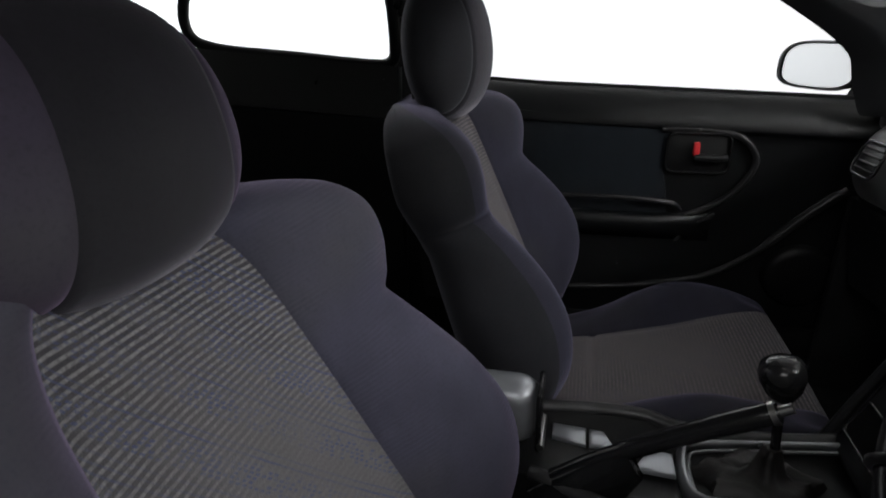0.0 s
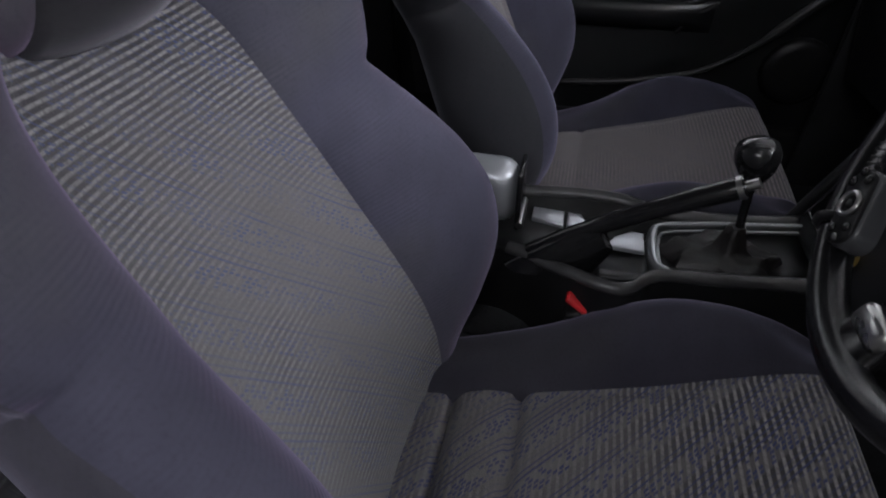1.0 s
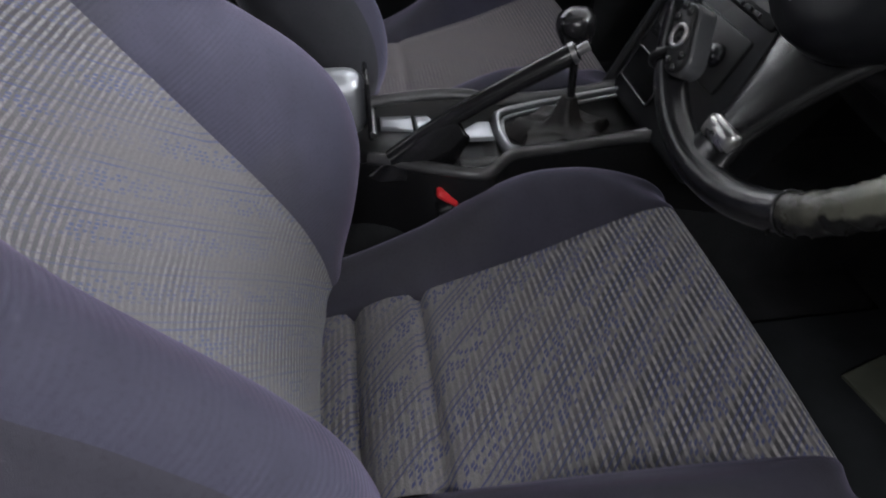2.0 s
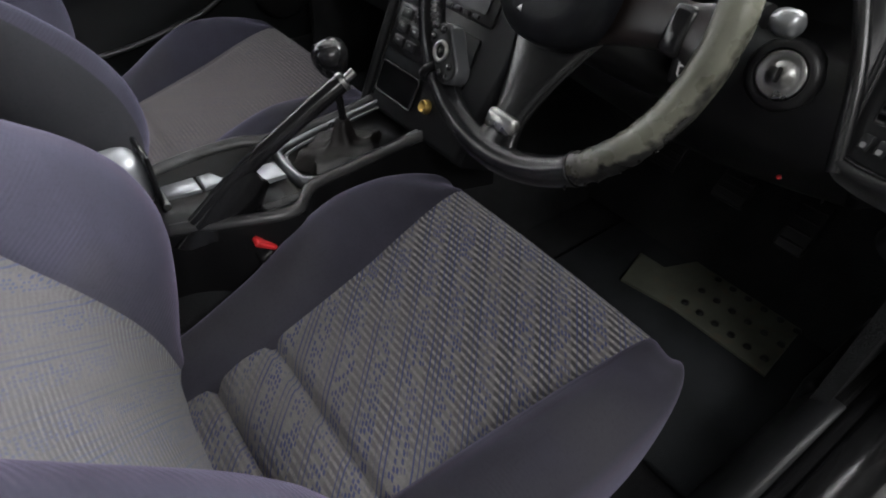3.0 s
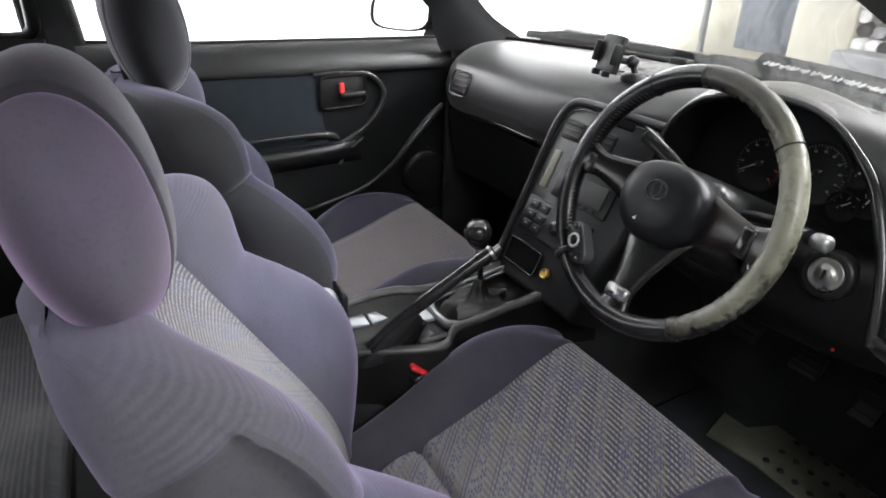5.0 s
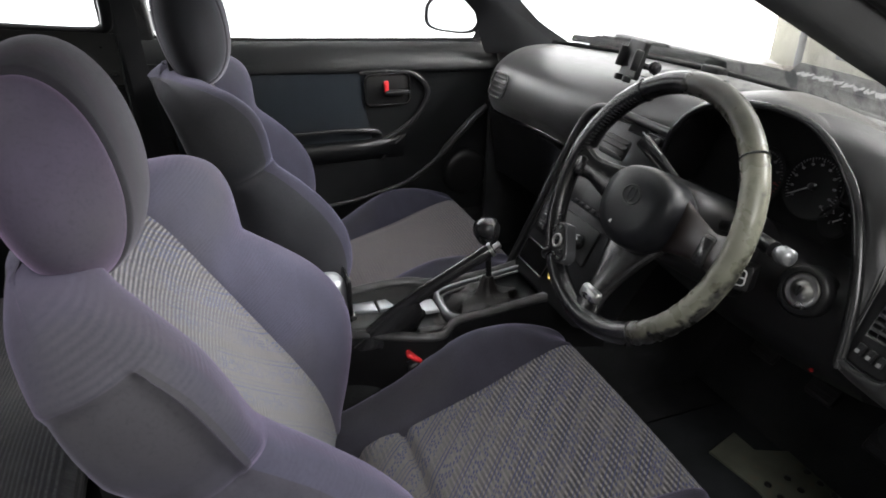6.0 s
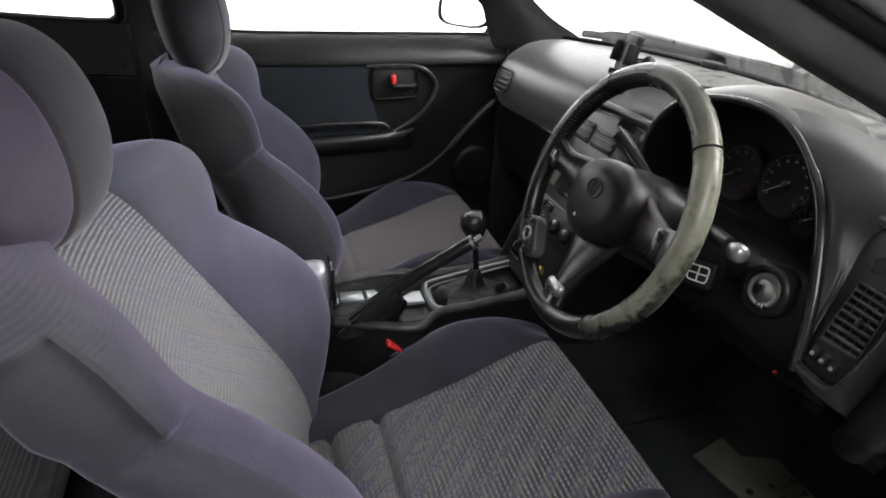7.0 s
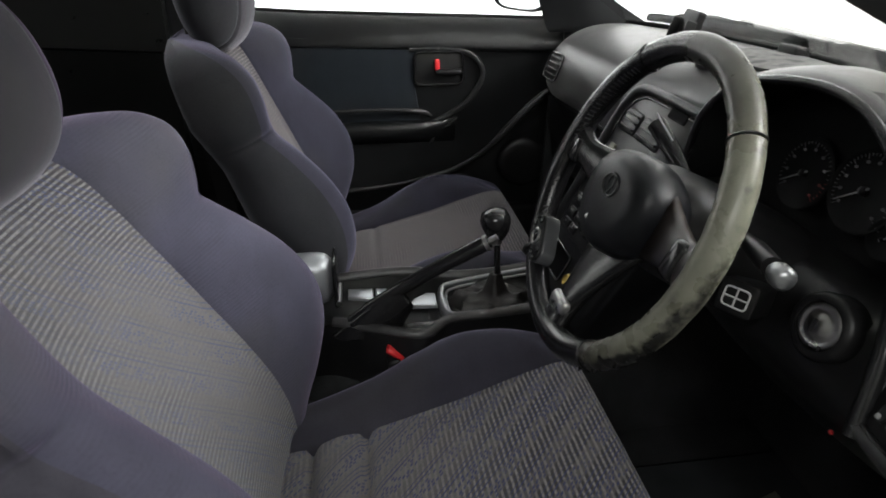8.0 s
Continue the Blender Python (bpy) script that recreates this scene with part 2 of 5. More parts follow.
GREY_PL = surface("dark_grey_plastic", (0.013, 0.0134, 0.0145), 0.36, grain=700, depth=0.0002, spec=0.35)
SILVER_BR = surface("bright_silver_plastic", (0.46, 0.48, 0.51), 0.38, metal=0.75, grain=500, depth=0.0001, vary=0.12)
RAIL = surface("mottled_grey_plastic", (0.040, 0.040, 0.041), 0.32, grain=500, depth=0.0002, vary=0.4, big=30)
SILVER_PL = surface("silver_painted_plastic", (0.30, 0.31, 0.32), 0.30, metal=0.8, grain=500, depth=0.0001, vary=0.15)
PILLAR_L = surface("black_pillar_plastic", (0.020, 0.0205, 0.022), 0.40, grain=500, depth=0.0004)
# right pillar: the same plastic, paler to paint the light on it
PILLAR = surface("lit_grained_pillar_plastic", (0.060, 0.0605, 0.062), 0.45, grain=500, depth=0.0004, spec=0.45)
GLARE = streaked("glare_strip")
DOORV = surface("black_door_vinyl", (0.0065, 0.0070, 0.0076), 0.31, grain=800, depth=0.0004)
DOORC = cloth("dark_teal_door_cloth", (0.014, 0.0185, 0.024), rib=0.003, sheen=(0.3, 0.35, 0.4))
CARPET = surface("black_carpet", (0.020, 0.0205, 0.0215), 0.95, grain=350, depth=0.004, vary=0.45, spec=0.1)
LEATHER = surface("black_wheel_leather", (0.010, 0.010, 0.0108), 0.19, grain=900, depth=0.0003)
WORN = worn_leather("worn_wheel_leather")
CHROME = surface("dull_chrome", (0.36, 0.36, 0.35), 0.30, metal=1.0, vary=0.1, depth=0)
RED = surface("red_button_plastic", (0.66, 0.030, 0.035), 0.4, depth=0)
WHITE_PL = surface("white_plastic", (0.7, 0.7, 0.7), 0.35, depth=0, vary=0.1)
PLATE = surface("pale_green_worn_metal", (0.085, 0.090, 0.068), 0.6, metal=0.0, vary=0.3, big=14, worn=(0.12, 0.09, 0.06))
BELT = surface("black_webbing", (0.016, 0.016, 0.018), 0.8, grain=1200, depth=0.0005)
GLASS = glass("clear_glass")
MIRROR = surface("mirror_glass", (0.85, 0.87, 0.88), 0.06, metal=1.0, vary=0.02, depth=0)
PAINTSILL = surface("black_sill_paint", (0.012, 0.012, 0.0125), 0.22, vary=0.3, depth=0.0002, grain=200)
PAINT = surface("dark_red_car_paint", (0.045, 0.006, 0.008), 0.25, depth=0, vary=0.15)
WALLW = surface("white_wall_paint", (0.82, 0.82, 0.81), 0.8, depth=0.0005, grain=90, vary=0.03, big=1.5)
CREAM = surface("cream_wall_paint", (0.50, 0.48, 0.39), 0.8, depth=0.0005, grain=90, vary=0.06, big=2)
CONCRETE = surface("painted_concrete", (0.24, 0.24, 0.235), 0.6, depth=0.002, grain=60, vary=0.2, big=2)
GOLD = surface("brass", (0.65, 0.45, 0.14), 0.3, metal=1.0, depth=0)
GREYMARK = surface("grey_dial_mark", (0.30, 0.30, 0.30), 0.6, depth=0)
DIALMARK = surface("faint_dial_mark", (0.11, 0.11, 0.115), 0.6, depth=0)
DIALRED = surface("dull_red_dial_mark", (0.16, 0.014, 0.012), 0.6, depth=0)
DIALFACE = surface("matt_black_dial", (0.004, 0.004, 0.0045), 0.7, depth=0, spec=0.2)
GREY_M = surface("grey_steel", (0.20, 0.205, 0.215), 0.5, metal=0.3, depth=0)
ORANGE = surface("orange_red_paint", (0.38, 0.075, 0.035), 0.5, depth=0)
BLUEGREY = surface("blue_grey_paint", (0.06, 0.075, 0.10), 0.5, depth=0)
WOODY = surface("tan_wood", (0.42, 0.30, 0.18), 0.6, depth=0.0005, grain=60)


# ---------------------------------------------------------------- building helpers
def thing(name, label, category, group="", kind="", at=(0, 0, 0)):
    ob = new(name)
    ob.location = at
    ob.empty_display_size = 0.05
    return tagged(ob, label, category, group, kind)


def part(name, bm, material, parent=None, label=""):
    me = bpy.data.meshes.new(name)
    bm.normal_update()
    for e in bm.edges:
        if e.calc_face_angle(0.0) > 1.3:
            e.smooth = False
    bm.to_mesh(me)
    bm.free()
    for p in me.polygons:
        p.use_smooth = True
    me.materials.append(material)
    ob = new(name, me)
    if parent is not None:
        ob.parent = parent
    if label:
        ob["label"] = label
    return ob


def solid(name, bm, material, label, category, kind="", group=""):
    return tagged(part(name, bm, material), label, category, group, kind)


def curve(points, n):
    """n points on a smooth curve through the given ones, by even steps of the index."""
    p = np.array(points, float)
    p = np.vstack([2 * p[0] - p[1], p, 2 * p[-1] - p[-2]])
    out = []
    for t in np.linspace(0, len(p) - 3 - 1e-9, n):
        k = int(t)
        f = t - k
        a, b, c, d = p[k:k + 4]
        out.append(0.5 * (2 * b + (c - a) * f + (2 * a - 5 * b + 4 * c - d) * f * f + (3 * b - a - 3 * c + d) * f ** 3))
    return np.array(out).tolist()


def skin(rows, uvs=None, closed=False, caps=(False, False), bm=None, flip=False):
    """A sheet over rows of points; closed joins each row's ends; caps closes the first and last row."""
    bm = bm or bmesh.new()
    layer = bm.loops.layers.uv.verify()
    vs = [[bm.verts.new(p) for p in row] for row in rows]
    m = len(rows[0])
    for i in range(len(rows) - 1):
        for j in range(m if closed else m - 1):
            k = (j + 1) % m
            quad = [(i, j), (i, k), (i + 1, k), (i + 1, j)]
            if flip:
                quad.reverse()
            try:
                f = bm.faces.new([vs[a][b] for a, b in quad])
            except ValueError:
                continue
            if uvs is not None:
                for loop, (a, b) in zip(f.loops, quad):
                    loop[layer].uv = uvs[a][b]
    for want, row in zip(caps, (vs[0][::-1], vs[-1])):
        if want:
            bm.faces.new(row if not flip else row[::-1])
    return bm


def thicken(bm, depth):
    """Give a sheet thickness, behind its faces."""
    bmesh.ops.recalc_face_normals(bm, faces=bm.faces[:])
    bmesh.ops.solidify(bm, geom=bm.faces[:], thickness=depth)
    bmesh.ops.recalc_face_normals(bm, faces=bm.faces[:])
    return bm


def tube(points, radius, sides=12, bm=None, closed=False, flat=1.0):
    """A round bar along points; radius is a number or one for each point."""
    bm = bm or bmesh.new()
    p = [Vector(q) for q in points]
    r = radius if hasattr(radius, "__len__") else [radius] * len(p)
    rows, side = [], None
    for k, q in enumerate(p):
        a = p[k - 1] if k or closed else q
        b = p[(k + 1) % len(p)] if k + 1 < len(p) or closed else q
        t = (b - a).normalized()
        if side is None:
            side = t.orthogonal().normalized()
        side = (side - side.dot(t) * t).normalized()
        up = t.cross(side)
        rows.append([q + r[k] * (math.cos(w) * side + flat * math.sin(w) * up) for w in np.linspace(0, 2 * math.pi, sides, endpoint=False)])
    if closed:
        rows.append(rows[0])
        skin(rows, closed=True, bm=bm)
        bmesh.ops.remove_doubles(bm, verts=bm.verts[:], dist=1e-6)
    else:
        skin(rows, closed=True, caps=(True, True), bm=bm)
    return bm


def box(size, at=(0, 0, 0), bevel=0.004, turn=None, segs=2, bm=None):
    own = bmesh.new()
    bmesh.ops.create_cube(own, size=1.0)
    bmesh.ops.scale(own, vec=size, verts=own.verts[:])
    if bevel:
        bmesh.ops.bevel(own, geom=own.edges[:], offset=min(bevel, 0.45 * min(size)), segments=segs, affect="EDGES", profile=0.5)
    m = Matrix.Translation(at) @ (turn.to_4x4() if turn is not None else Matrix.Identity(4))
    bmesh.ops.transform(own, matrix=m, verts=own.verts[:])
    return own


def joined(*bms):
    out = bms[0]
    for b in bms[1:]:
        me = bpy.data.meshes.new("tmp")
        b.to_mesh(me)
        b.free()
        out.from_mesh(me)
        bpy.data.meshes.remove(me)
    return out


def slab(outline, matrix, depth, bevel=0.002):
    """A plate of the given outline in the plane of matrix, its face at z = 0, going back by depth."""
    bm = bmesh.new()
    vs = [bm.verts.new((x, y, 0)) for x, y in outline]
    f = bm.faces.new(vs)
    f.normal_update()
    if f.normal.z < 0:
        f.normal_flip()
    got = bmesh.ops.extrude_face_region(bm, geom=[f])
    bmesh.ops.translate(bm, vec=(0, 0, -depth), verts=[v for v in got["geom"] if isinstance(v, bmesh.types.BMVert)])
    bmesh.ops.recalc_face_normals(bm, faces=bm.faces[:])
    if bevel:
        top = [e for e in bm.edges if all(abs(v.co.z) < 1e-7 for v in e.verts)]
        bmesh.ops.bevel(bm, geom=top, offset=bevel, segments=2, affect="EDGES", profile=0.5)
    bmesh.ops.transform(bm, matrix=matrix, verts=bm.verts[:])
    return bm


def frame_at(origin, normal, up=(0, 0, 1)):
    """A matrix whose z is the normal, y the upward way in the plane, x to the right when seen from the front."""
    z = Vector(normal).normalized()
    x = Vector(up).cross(z).normalized()
    y = z.cross(x)
    m = Matrix((x, y, z)).transposed().to_4x4()
    m.translation = origin
    return m


def ball(radii, at=(0, 0, 0), turn=None, power=2.0, nu=28, nv=18):
    """A rounded block: power 2 is an ellipsoid, more is boxier."""
    rows = []
    e = 2.0 / power
    sg = lambda w: math.copysign(abs(w) ** e, w)
    for a in np.linspace(-math.pi / 2 + 0.02, math.pi / 2 - 0.02, nv):
        rows.append([(radii[0] * sg(math.cos(a)) * sg(math.cos(b)), radii[1] * sg(math.cos(a)) * sg(math.sin(b)), radii[2] * sg(math.sin(a)))
                     for b in np.linspace(0, 2 * math.pi, nu, endpoint=False)])
    bm = skin(rows, closed=True, caps=(True, True))
    m = Matrix.Translation(at) @ (turn.to_4x4() if turn is not None else Matrix.Identity(4))
    bmesh.ops.transform(bm, matrix=m, verts=bm.verts[:])
    return bm


def lathe(profile, matrix, sides=32):
    """Turn a profile of (radius, height) round the matrix's z."""
    rows = [[matrix @ Vector((r * math.cos(a), r * math.sin(a), h)) for a in np.linspace(0, 2 * math.pi, sides, endpoint=False)] for r, h in profile]
    return skin(rows, closed=True, caps=(True, True))


def rounded(w, h, r, n=5):
    """Outline of a rounded rectangle."""
    out = []
    for cx, cy, a0 in ((w / 2 - r, h / 2 - r, 0), (-w / 2 + r, h / 2 - r, 90), (-w / 2 + r, -h / 2 + r, 180), (w / 2 - r, -h / 2 + r, 270)):
        out += [(cx + r * math.cos(radians(a0 + 90 * k / n)), cy + r * math.sin(radians(a0 + 90 * k / n))) for k in range(n + 1)]
    return out


# ---------------------------------------------------------------- garage
def garage():
    x0, x1, y0, y1, h, t = -4.0, 5.5, -4.5, 4.2, 3.3, 0.15
    solid("floor", box((x1 - x0, y1 - y0, 0.1), ((x0 + x1) / 2, (y0 + y1) / 2, -0.05), 0), CONCRETE, "painted concrete garage floor", "floor", "structure")
    solid("ceiling", box((x1 - x0, y1 - y0, 0.1), ((x0 + x1) / 2, (y0 + y1) / 2, h + 0.05), 0), WALLW, "white garage ceiling", "ceiling", "structure")
    solid("backdrop_daylight", box((x1 - x0, t, h), ((x0 + x1) / 2, y1 + t / 2, h / 2), 0), glow("white_daylight", (1.0, 1.0, 1.0), 3.6), "blank white daylight beside the car", "backdrop", "structure")
    # out of view; its tone is chosen for the light it bounces
    solid("wall_right", box((x1 - x0, t, h), ((x0 + x1) / 2, y0 - t / 2, h / 2), 0), surface("grey_brown_wall", (0.45, 0.44, 0.42), 0.8, vary=0.3, big=2), "unseen grey-brown garage wall that sets the bounced light", "wall", "structure")
    solid("wall_front", box((t, y1 - y0, h), (x1 + t / 2, (y0 + y1) / 2, h / 2), 0), CREAM, "cream painted garage wall", "wall", "structure")
    solid("wall_back", box((t, 0.6 - y0, h), (x0 - t / 2, (0.6 + y0) / 2, h / 2), 0), WALLW, "white garage wall", "wall", "structure")
    # glowing panel added behind the car so the mirror glass turns white
    solid("backdrop_mirror_glow", box((t, y1 - 0.6, h), (x0 - t / 2, (0.6 + y1) / 2, h / 2), 0), glow("white_mirror_glow", (1.0, 1.0, 1.0), 2.0), "white glowing backdrop added for the door mirror to reflect", "backdrop", "structure")


garage()


# ---------------------------------------------------------------- seats
FLOOR_Z = 0.22


def seat(name, label, at, insert_mat, cushion_mat, lean, bolster, velour, head_mat, head_at, pleats, shift, flank, worn_side, tucked, head_size=1.0):
    root = thing(name, label, "car seat", "front seats", at=at)
    zj = 0.365 - FLOOR_Z
    a = Vector((-math.sin(lean), 0, math.cos(lean)))
    nn = Vector((math.cos(lean), 0, math.sin(lean)))
    j0 = Vector((0.005, shift, zj))

    # backrest: sections up the back; width, crest of the bolster and its height, seam, thickness, set-back
    S = [-0.03, 0.02, 0.07, 0.13, 0.20, 0.27, 0.335, 0.375, 0.397, 0.42, 0.46, 0.50, 0.535, 0.560, 0.580, 0.594, 0.603]
    W = [0.200, 0.245, 0.278, 0.295, 0.296, 0.288, 0.277, 0.270, 0.267, 0.269, 0.274, 0.272, 0.258, 0.232, 0.196, 0.150, 0.095]
    C = [0.160, 0.195, 0.226, 0.247, 0.250, 0.246, 0.241, 0.240, 0.241, 0.246, 0.252, 0.250, 0.234, 0.206, 0.168, 0.120, 0.066]
    B = [0.004, 0.022, 0.058, 0.094, 0.112, 0.106, 0.083, 0.064, 0.058, 0.064, 0.078, 0.079, 0.062, 0.038, 0.016, 0.001, -0.014]
    I = [0.150, 0.152, 0.152, 0.149, 0.145, 0.141, 0.137, 0.134, 0.132, 0.130, 0.126, 0.119, 0.106, 0.086, 0.052, 0.020, 0.006]
    T = [0.10, 0.105, 0.11, 0.11, 0.105, 0.10, 0.096, 0.094, 0.092, 0.09, 0.084, 0.078, 0.072, 0.066, 0.058, 0.046, 0.034]
    P = [-0.055, -0.034, -0.016, -0.004, 0, 0, 0, 0, 0, 0, 0, 0, -0.002, -0.008, -0.018, -0.030, -0.044]
    st = curve(list(zip(S, W, C, B, I, T, P)), 120)
    crushed = [1.0 - worn_side * math.exp(-((s - 0.50) / 0.10) ** 4) for s, *_ in st]    # the outer wing is flattened by use
    rings = []
    for s, w, c0, b, hi, th, push in st:
        k = min(1.0, max(0.0, (s - 0.36) / 0.10)) * 0.7    # the upper wings are deep, the waist is slim
        half = [(0, -0.012), (hi * 0.5, -0.009), (hi * 0.85, -0.001), (hi, 0.008), (hi + 0.30 * (c0 - hi), 0.008 + 0.52 * (b - 0.008)), (hi + 0.66 * (c0 - hi), 0.008 + 0.91 * (b - 0.008)),
                (c0 + 0.10 * (w - c0), b), (c0 + 0.74 * (w - c0), b * 0.80 - 0.004), (w, b * 0.40 - 0.012), (w - 0.010 + 0.004 * k, -(0.22 + 0.20 * k) * th), (w - 0.05 + 0.02 * k, -(0.66 + 0.26 * k) * th), (w * 0.35, -th - 0.004), (0, -th - 0.01)]
        c = curve(half, 49)
        # the fold at the waist: a shallow gather that deepens towards the outer edge
        fold = [0.017 * math.exp(-abs((s - 0.402 + 0.16 * (u - c0)) / 0.009) ** 1.4) * min(1, max(0, (u - c0 + 0.012) / 0.035)) for u, v in c]
        tuck = tucked * min(1.0, max(0.0, (s - 0.395) / 0.03)) * (1.0 - min(1.0, max(0.0, (s - 0.530) / 0.012))) + 0.3 * tucked
        c = [(u - tuck, v) if k2 > 28 and u > 0.06 else (u, v) for k2, (u, v) in enumerate(c)]
        rings.append([(u - 0.6 * q, v + push - 0.8 * q) if 20 < k2 < 40 else (u, v + push) for k2, ((u, v), q) in enumerate(zip(c, fold))])
    cut, crest = 12, 27    # seams: centre to front of the bolster, front of the bolster to its side

    def place(u, s, w):
        return j0 + s * a + w * nn + Vector((0, u, 0))

    def strip(lo, hi_, side, lift=0.0):
        rows, uvs = [], []
        for (s, *_), ring, low in zip(st, rings, crushed):
            row, uvr, run = [], [], 0.0
            for k in range(lo, hi_ + 1):
                u, v = ring[k]
                if k > lo:
                    run += math.dist(ring[k], ring[k - 1])
                if lift and k == lo:
                    row.append(place(side * (u - 0.003), s, v - 0.02))
                    uvr.append((side * 0.19, s))
                row.append(place(side * u, s, (v if side > 0 or v < 0 else v * low) + lift * max(0, min(1, (k - lo) / 2, (hi_ - k) / 3))))
                uvr.append((side * u if lo == 0 else side * (0.2 + run), s))
            rows.append(row)
            uvs.append(uvr)
        return rows, uvs

    # centre panel
    rl, ul = strip(0, cut, 1)
    rr, ur = strip(0, cut, -1)
    rows = [list(reversed(q)) + p[1:] for p, q in zip(rl, rr)]
    uvs = [list(reversed(q)) + p[1:] for p, q in zip(ul, ur)]
    part("backrest_centre", skin(rows, uvs), insert_mat, root, "ribbed striped seat cloth")
    for side in (1, -1):
        rows, uvs = strip(cut, crest, side, 0.0035)
        part("backrest_bolster", skin(rows, uvs, flip=side < 0), bolster, root, "padded purple corded velour bolster")
        rows, uvs = strip(crest, 40, side)
        split = next(k for k, q in enumerate(st) if q[0] > 0.535)
        part("backrest_flank", skin(rows[:split + 1], uvs[:split + 1], flip=side < 0), flank, root, "plain velour side of the backrest")
        part("backrest_shoulder", skin(rows[split:], uvs[split:], flip=side < 0), bolster if tucked > 0.005 else flank, root, "cloth cap of the shoulder")
    rl, ul = strip(40, 48, 1)
    rr, ur = strip(40, 48, -1)
    rows = [p + list(reversed(q))[1:] for p, q in zip(rl, rr)]
    uvs = [p + list(reversed(q))[1:] for p, q in zip(ul, ur)]
    part("backrest_rear", skin(rows, uvs, caps=(False, False)), GREYBACK, root, "dark grey cloth seat back")
    top = st[-1]
    part("backrest_top", skin([[place(u * f, top[0] + 0.006 * (1 - f), top[6] - 0.01 + (v - top[6] + 0.01) * f) for u, v in (rings[-1] + [(-p, q) for p, q in reversed(rings[-1][1:-1])])] for f in (1.0, 0.6, 0.05)], closed=True), velour, root)

    # headrest: a tilted rounded block, front panel and shell
    hc = place(*head_at)
    tilt = Euler((0, -lean * 0.6, 0)).to_matrix()
    def head(b, q, grow=0.0):
        sg = lambda v, e: math.copysign(abs(v) ** e, v)
        r = sg(math.cos(q), 0.82)
        depth = 0.070 if math.cos(b) > 0 else 0.062
        up = sg(math.sin(b), 0.92)
        f = (1 + grow) * head_size
        return hc + tilt @ Vector((f * depth * r * sg(math.cos(b), 0.92) + 0.012 * r * up, f * 0.152 * (1 - 0.10 * r * up) * sg(math.sin(q), 0.92), f * 0.115 * r * up))

    bs = np.linspace(0, 2 * math.pi, 57).tolist()
    lim = 0.60
    # one cloth all round; the band's darker tone paints its shade
    for lo, hi_, nm, mt in ((-lim, lim, "headrest_band", PURPLE_SHADE), (lim, 1.5706, "headrest_side", head_mat), (-1.5706, -lim, "headrest_side", head_mat)):
        qs = np.linspace(lo, hi_, 26).tolist()
        # the cloth dips into the seam on both of its sides
        part(nm, skin([[head(b, q, -0.030 * math.exp(-((abs(q) - lim) / 0.022) ** 2)) for b in bs] for q in qs], [[(b * 0.10, q * 0.13) for b in bs] for q in qs]), mt, root)
    for y in (-0.05, 0.05):
        part("headrest_post", tube([place(y, 0.55, -0.05), place(y, 0.64, -0.02)], 0.006), BLACK, root)

    # cushion: sections from back to front
    X = [-0.12, 0.0, 0.05, 0.11, 0.18, 0.25, 0.32, 0.37, 0.405, 0.43, 0.446, 0.455, 0.455]
    Z = [0.338, 0.364, 0.374, 0.386, 0.401, 0.416, 0.434, 0.445, 0.450, 0.448, 0.435, 0.40, 0.33]
    W = [0.215, 0.232, 0.242, 0.25, 0.262, 0.270, 0.269, 0.263, 0.252, 0.238, 0.227, 0.219, 0.214]
    B = [0.002, 0.002, 0.004, 0.018, 0.046, 0.058, 0.038, 0.014, -0.004, -0.012, -0.016, -0.015, -0.01]
    I = [0.128, 0.13, 0.133, 0.138, 0.146, 0.155, 0.166, 0.174, 0.179, 0.182, 0.182, 0.18, 0.178]
    st2 = curve(list(zip(X, Z, W, B, I)), 110)
    bottom = 0.26
    rings2 = []
    for x, z, w, b, hi in st2:
        lo = min(bottom, z - 0.05)
        half = [(0, z), (hi * 0.5, z - 0.001), (hi * 0.85, z - 0.003), (hi, z - 0.004), (hi + 0.30 * (w - hi), z + b * 0.70), (hi + 0.62 * (w - hi), z + b),
                (w - 0.06 * (w - hi), z + b * 0.62), (w, z + b * 0.1 - 0.03), (w - 0.008, lo + 0.35 * (z - lo)), (w - 0.02, lo + 0.02), (w - 0.05, lo), (w * 0.4, lo), (0, lo)]
        rings2.append(curve(half, 49))

    def groove(x):
        return pleats * (sum(0.020 * math.exp(-abs((x - g) / 0.007) ** 1.5) for g in (0.0, 0.085)) - 0.006 * math.exp(-((x - 0.042) / 0.026) ** 2))

    def strip2(lo, hi_, side, lift=0.0):
        rows, uvs = [], []
        run = 0.0
        for k0, ((x, *_), ring) in enumerate(zip(st2, rings2)):
            if k0:
                run += math.dist((x, ring[0][1]), (st2[k0 - 1][0], rings2[k0 - 1][0][1]))
            row, uvr, across = [], [], 0.0
            for k in range(lo, hi_ + 1):
                y, z = ring[k]
                if k > lo:
                    across += math.dist(ring[k], ring[k - 1])
                dz = -groove(x) * (1 if hi_ <= cut else 0.0) + lift * max(0, min(1, (k - lo) / 2, (hi_ - k) / 5))
                if lift and k == lo:
                    row.append(Vector((x, side * (y - 0.003), z - FLOOR_Z - 0.022)))
                    uvr.append((side * 0.19, run))
                row.append(Vector((x, side * y, z - FLOOR_Z + dz)))
                uvr.append((side * y if lo == 0 else side * (0.2 + across), run))
            rows.append(row)
            uvs.append(uvr)
        return rows, uvs

    rl, ul = strip2(0, cut, 1)
    rr, ur = strip2(0, cut, -1)
    part("cushion_centre", skin([list(reversed(q)) + p[1:] for p, q in zip(rl, rr)], [list(reversed(q)) + p[1:] for p, q in zip(ul, ur)]), cushion_mat, root, "ribbed striped seat cloth")
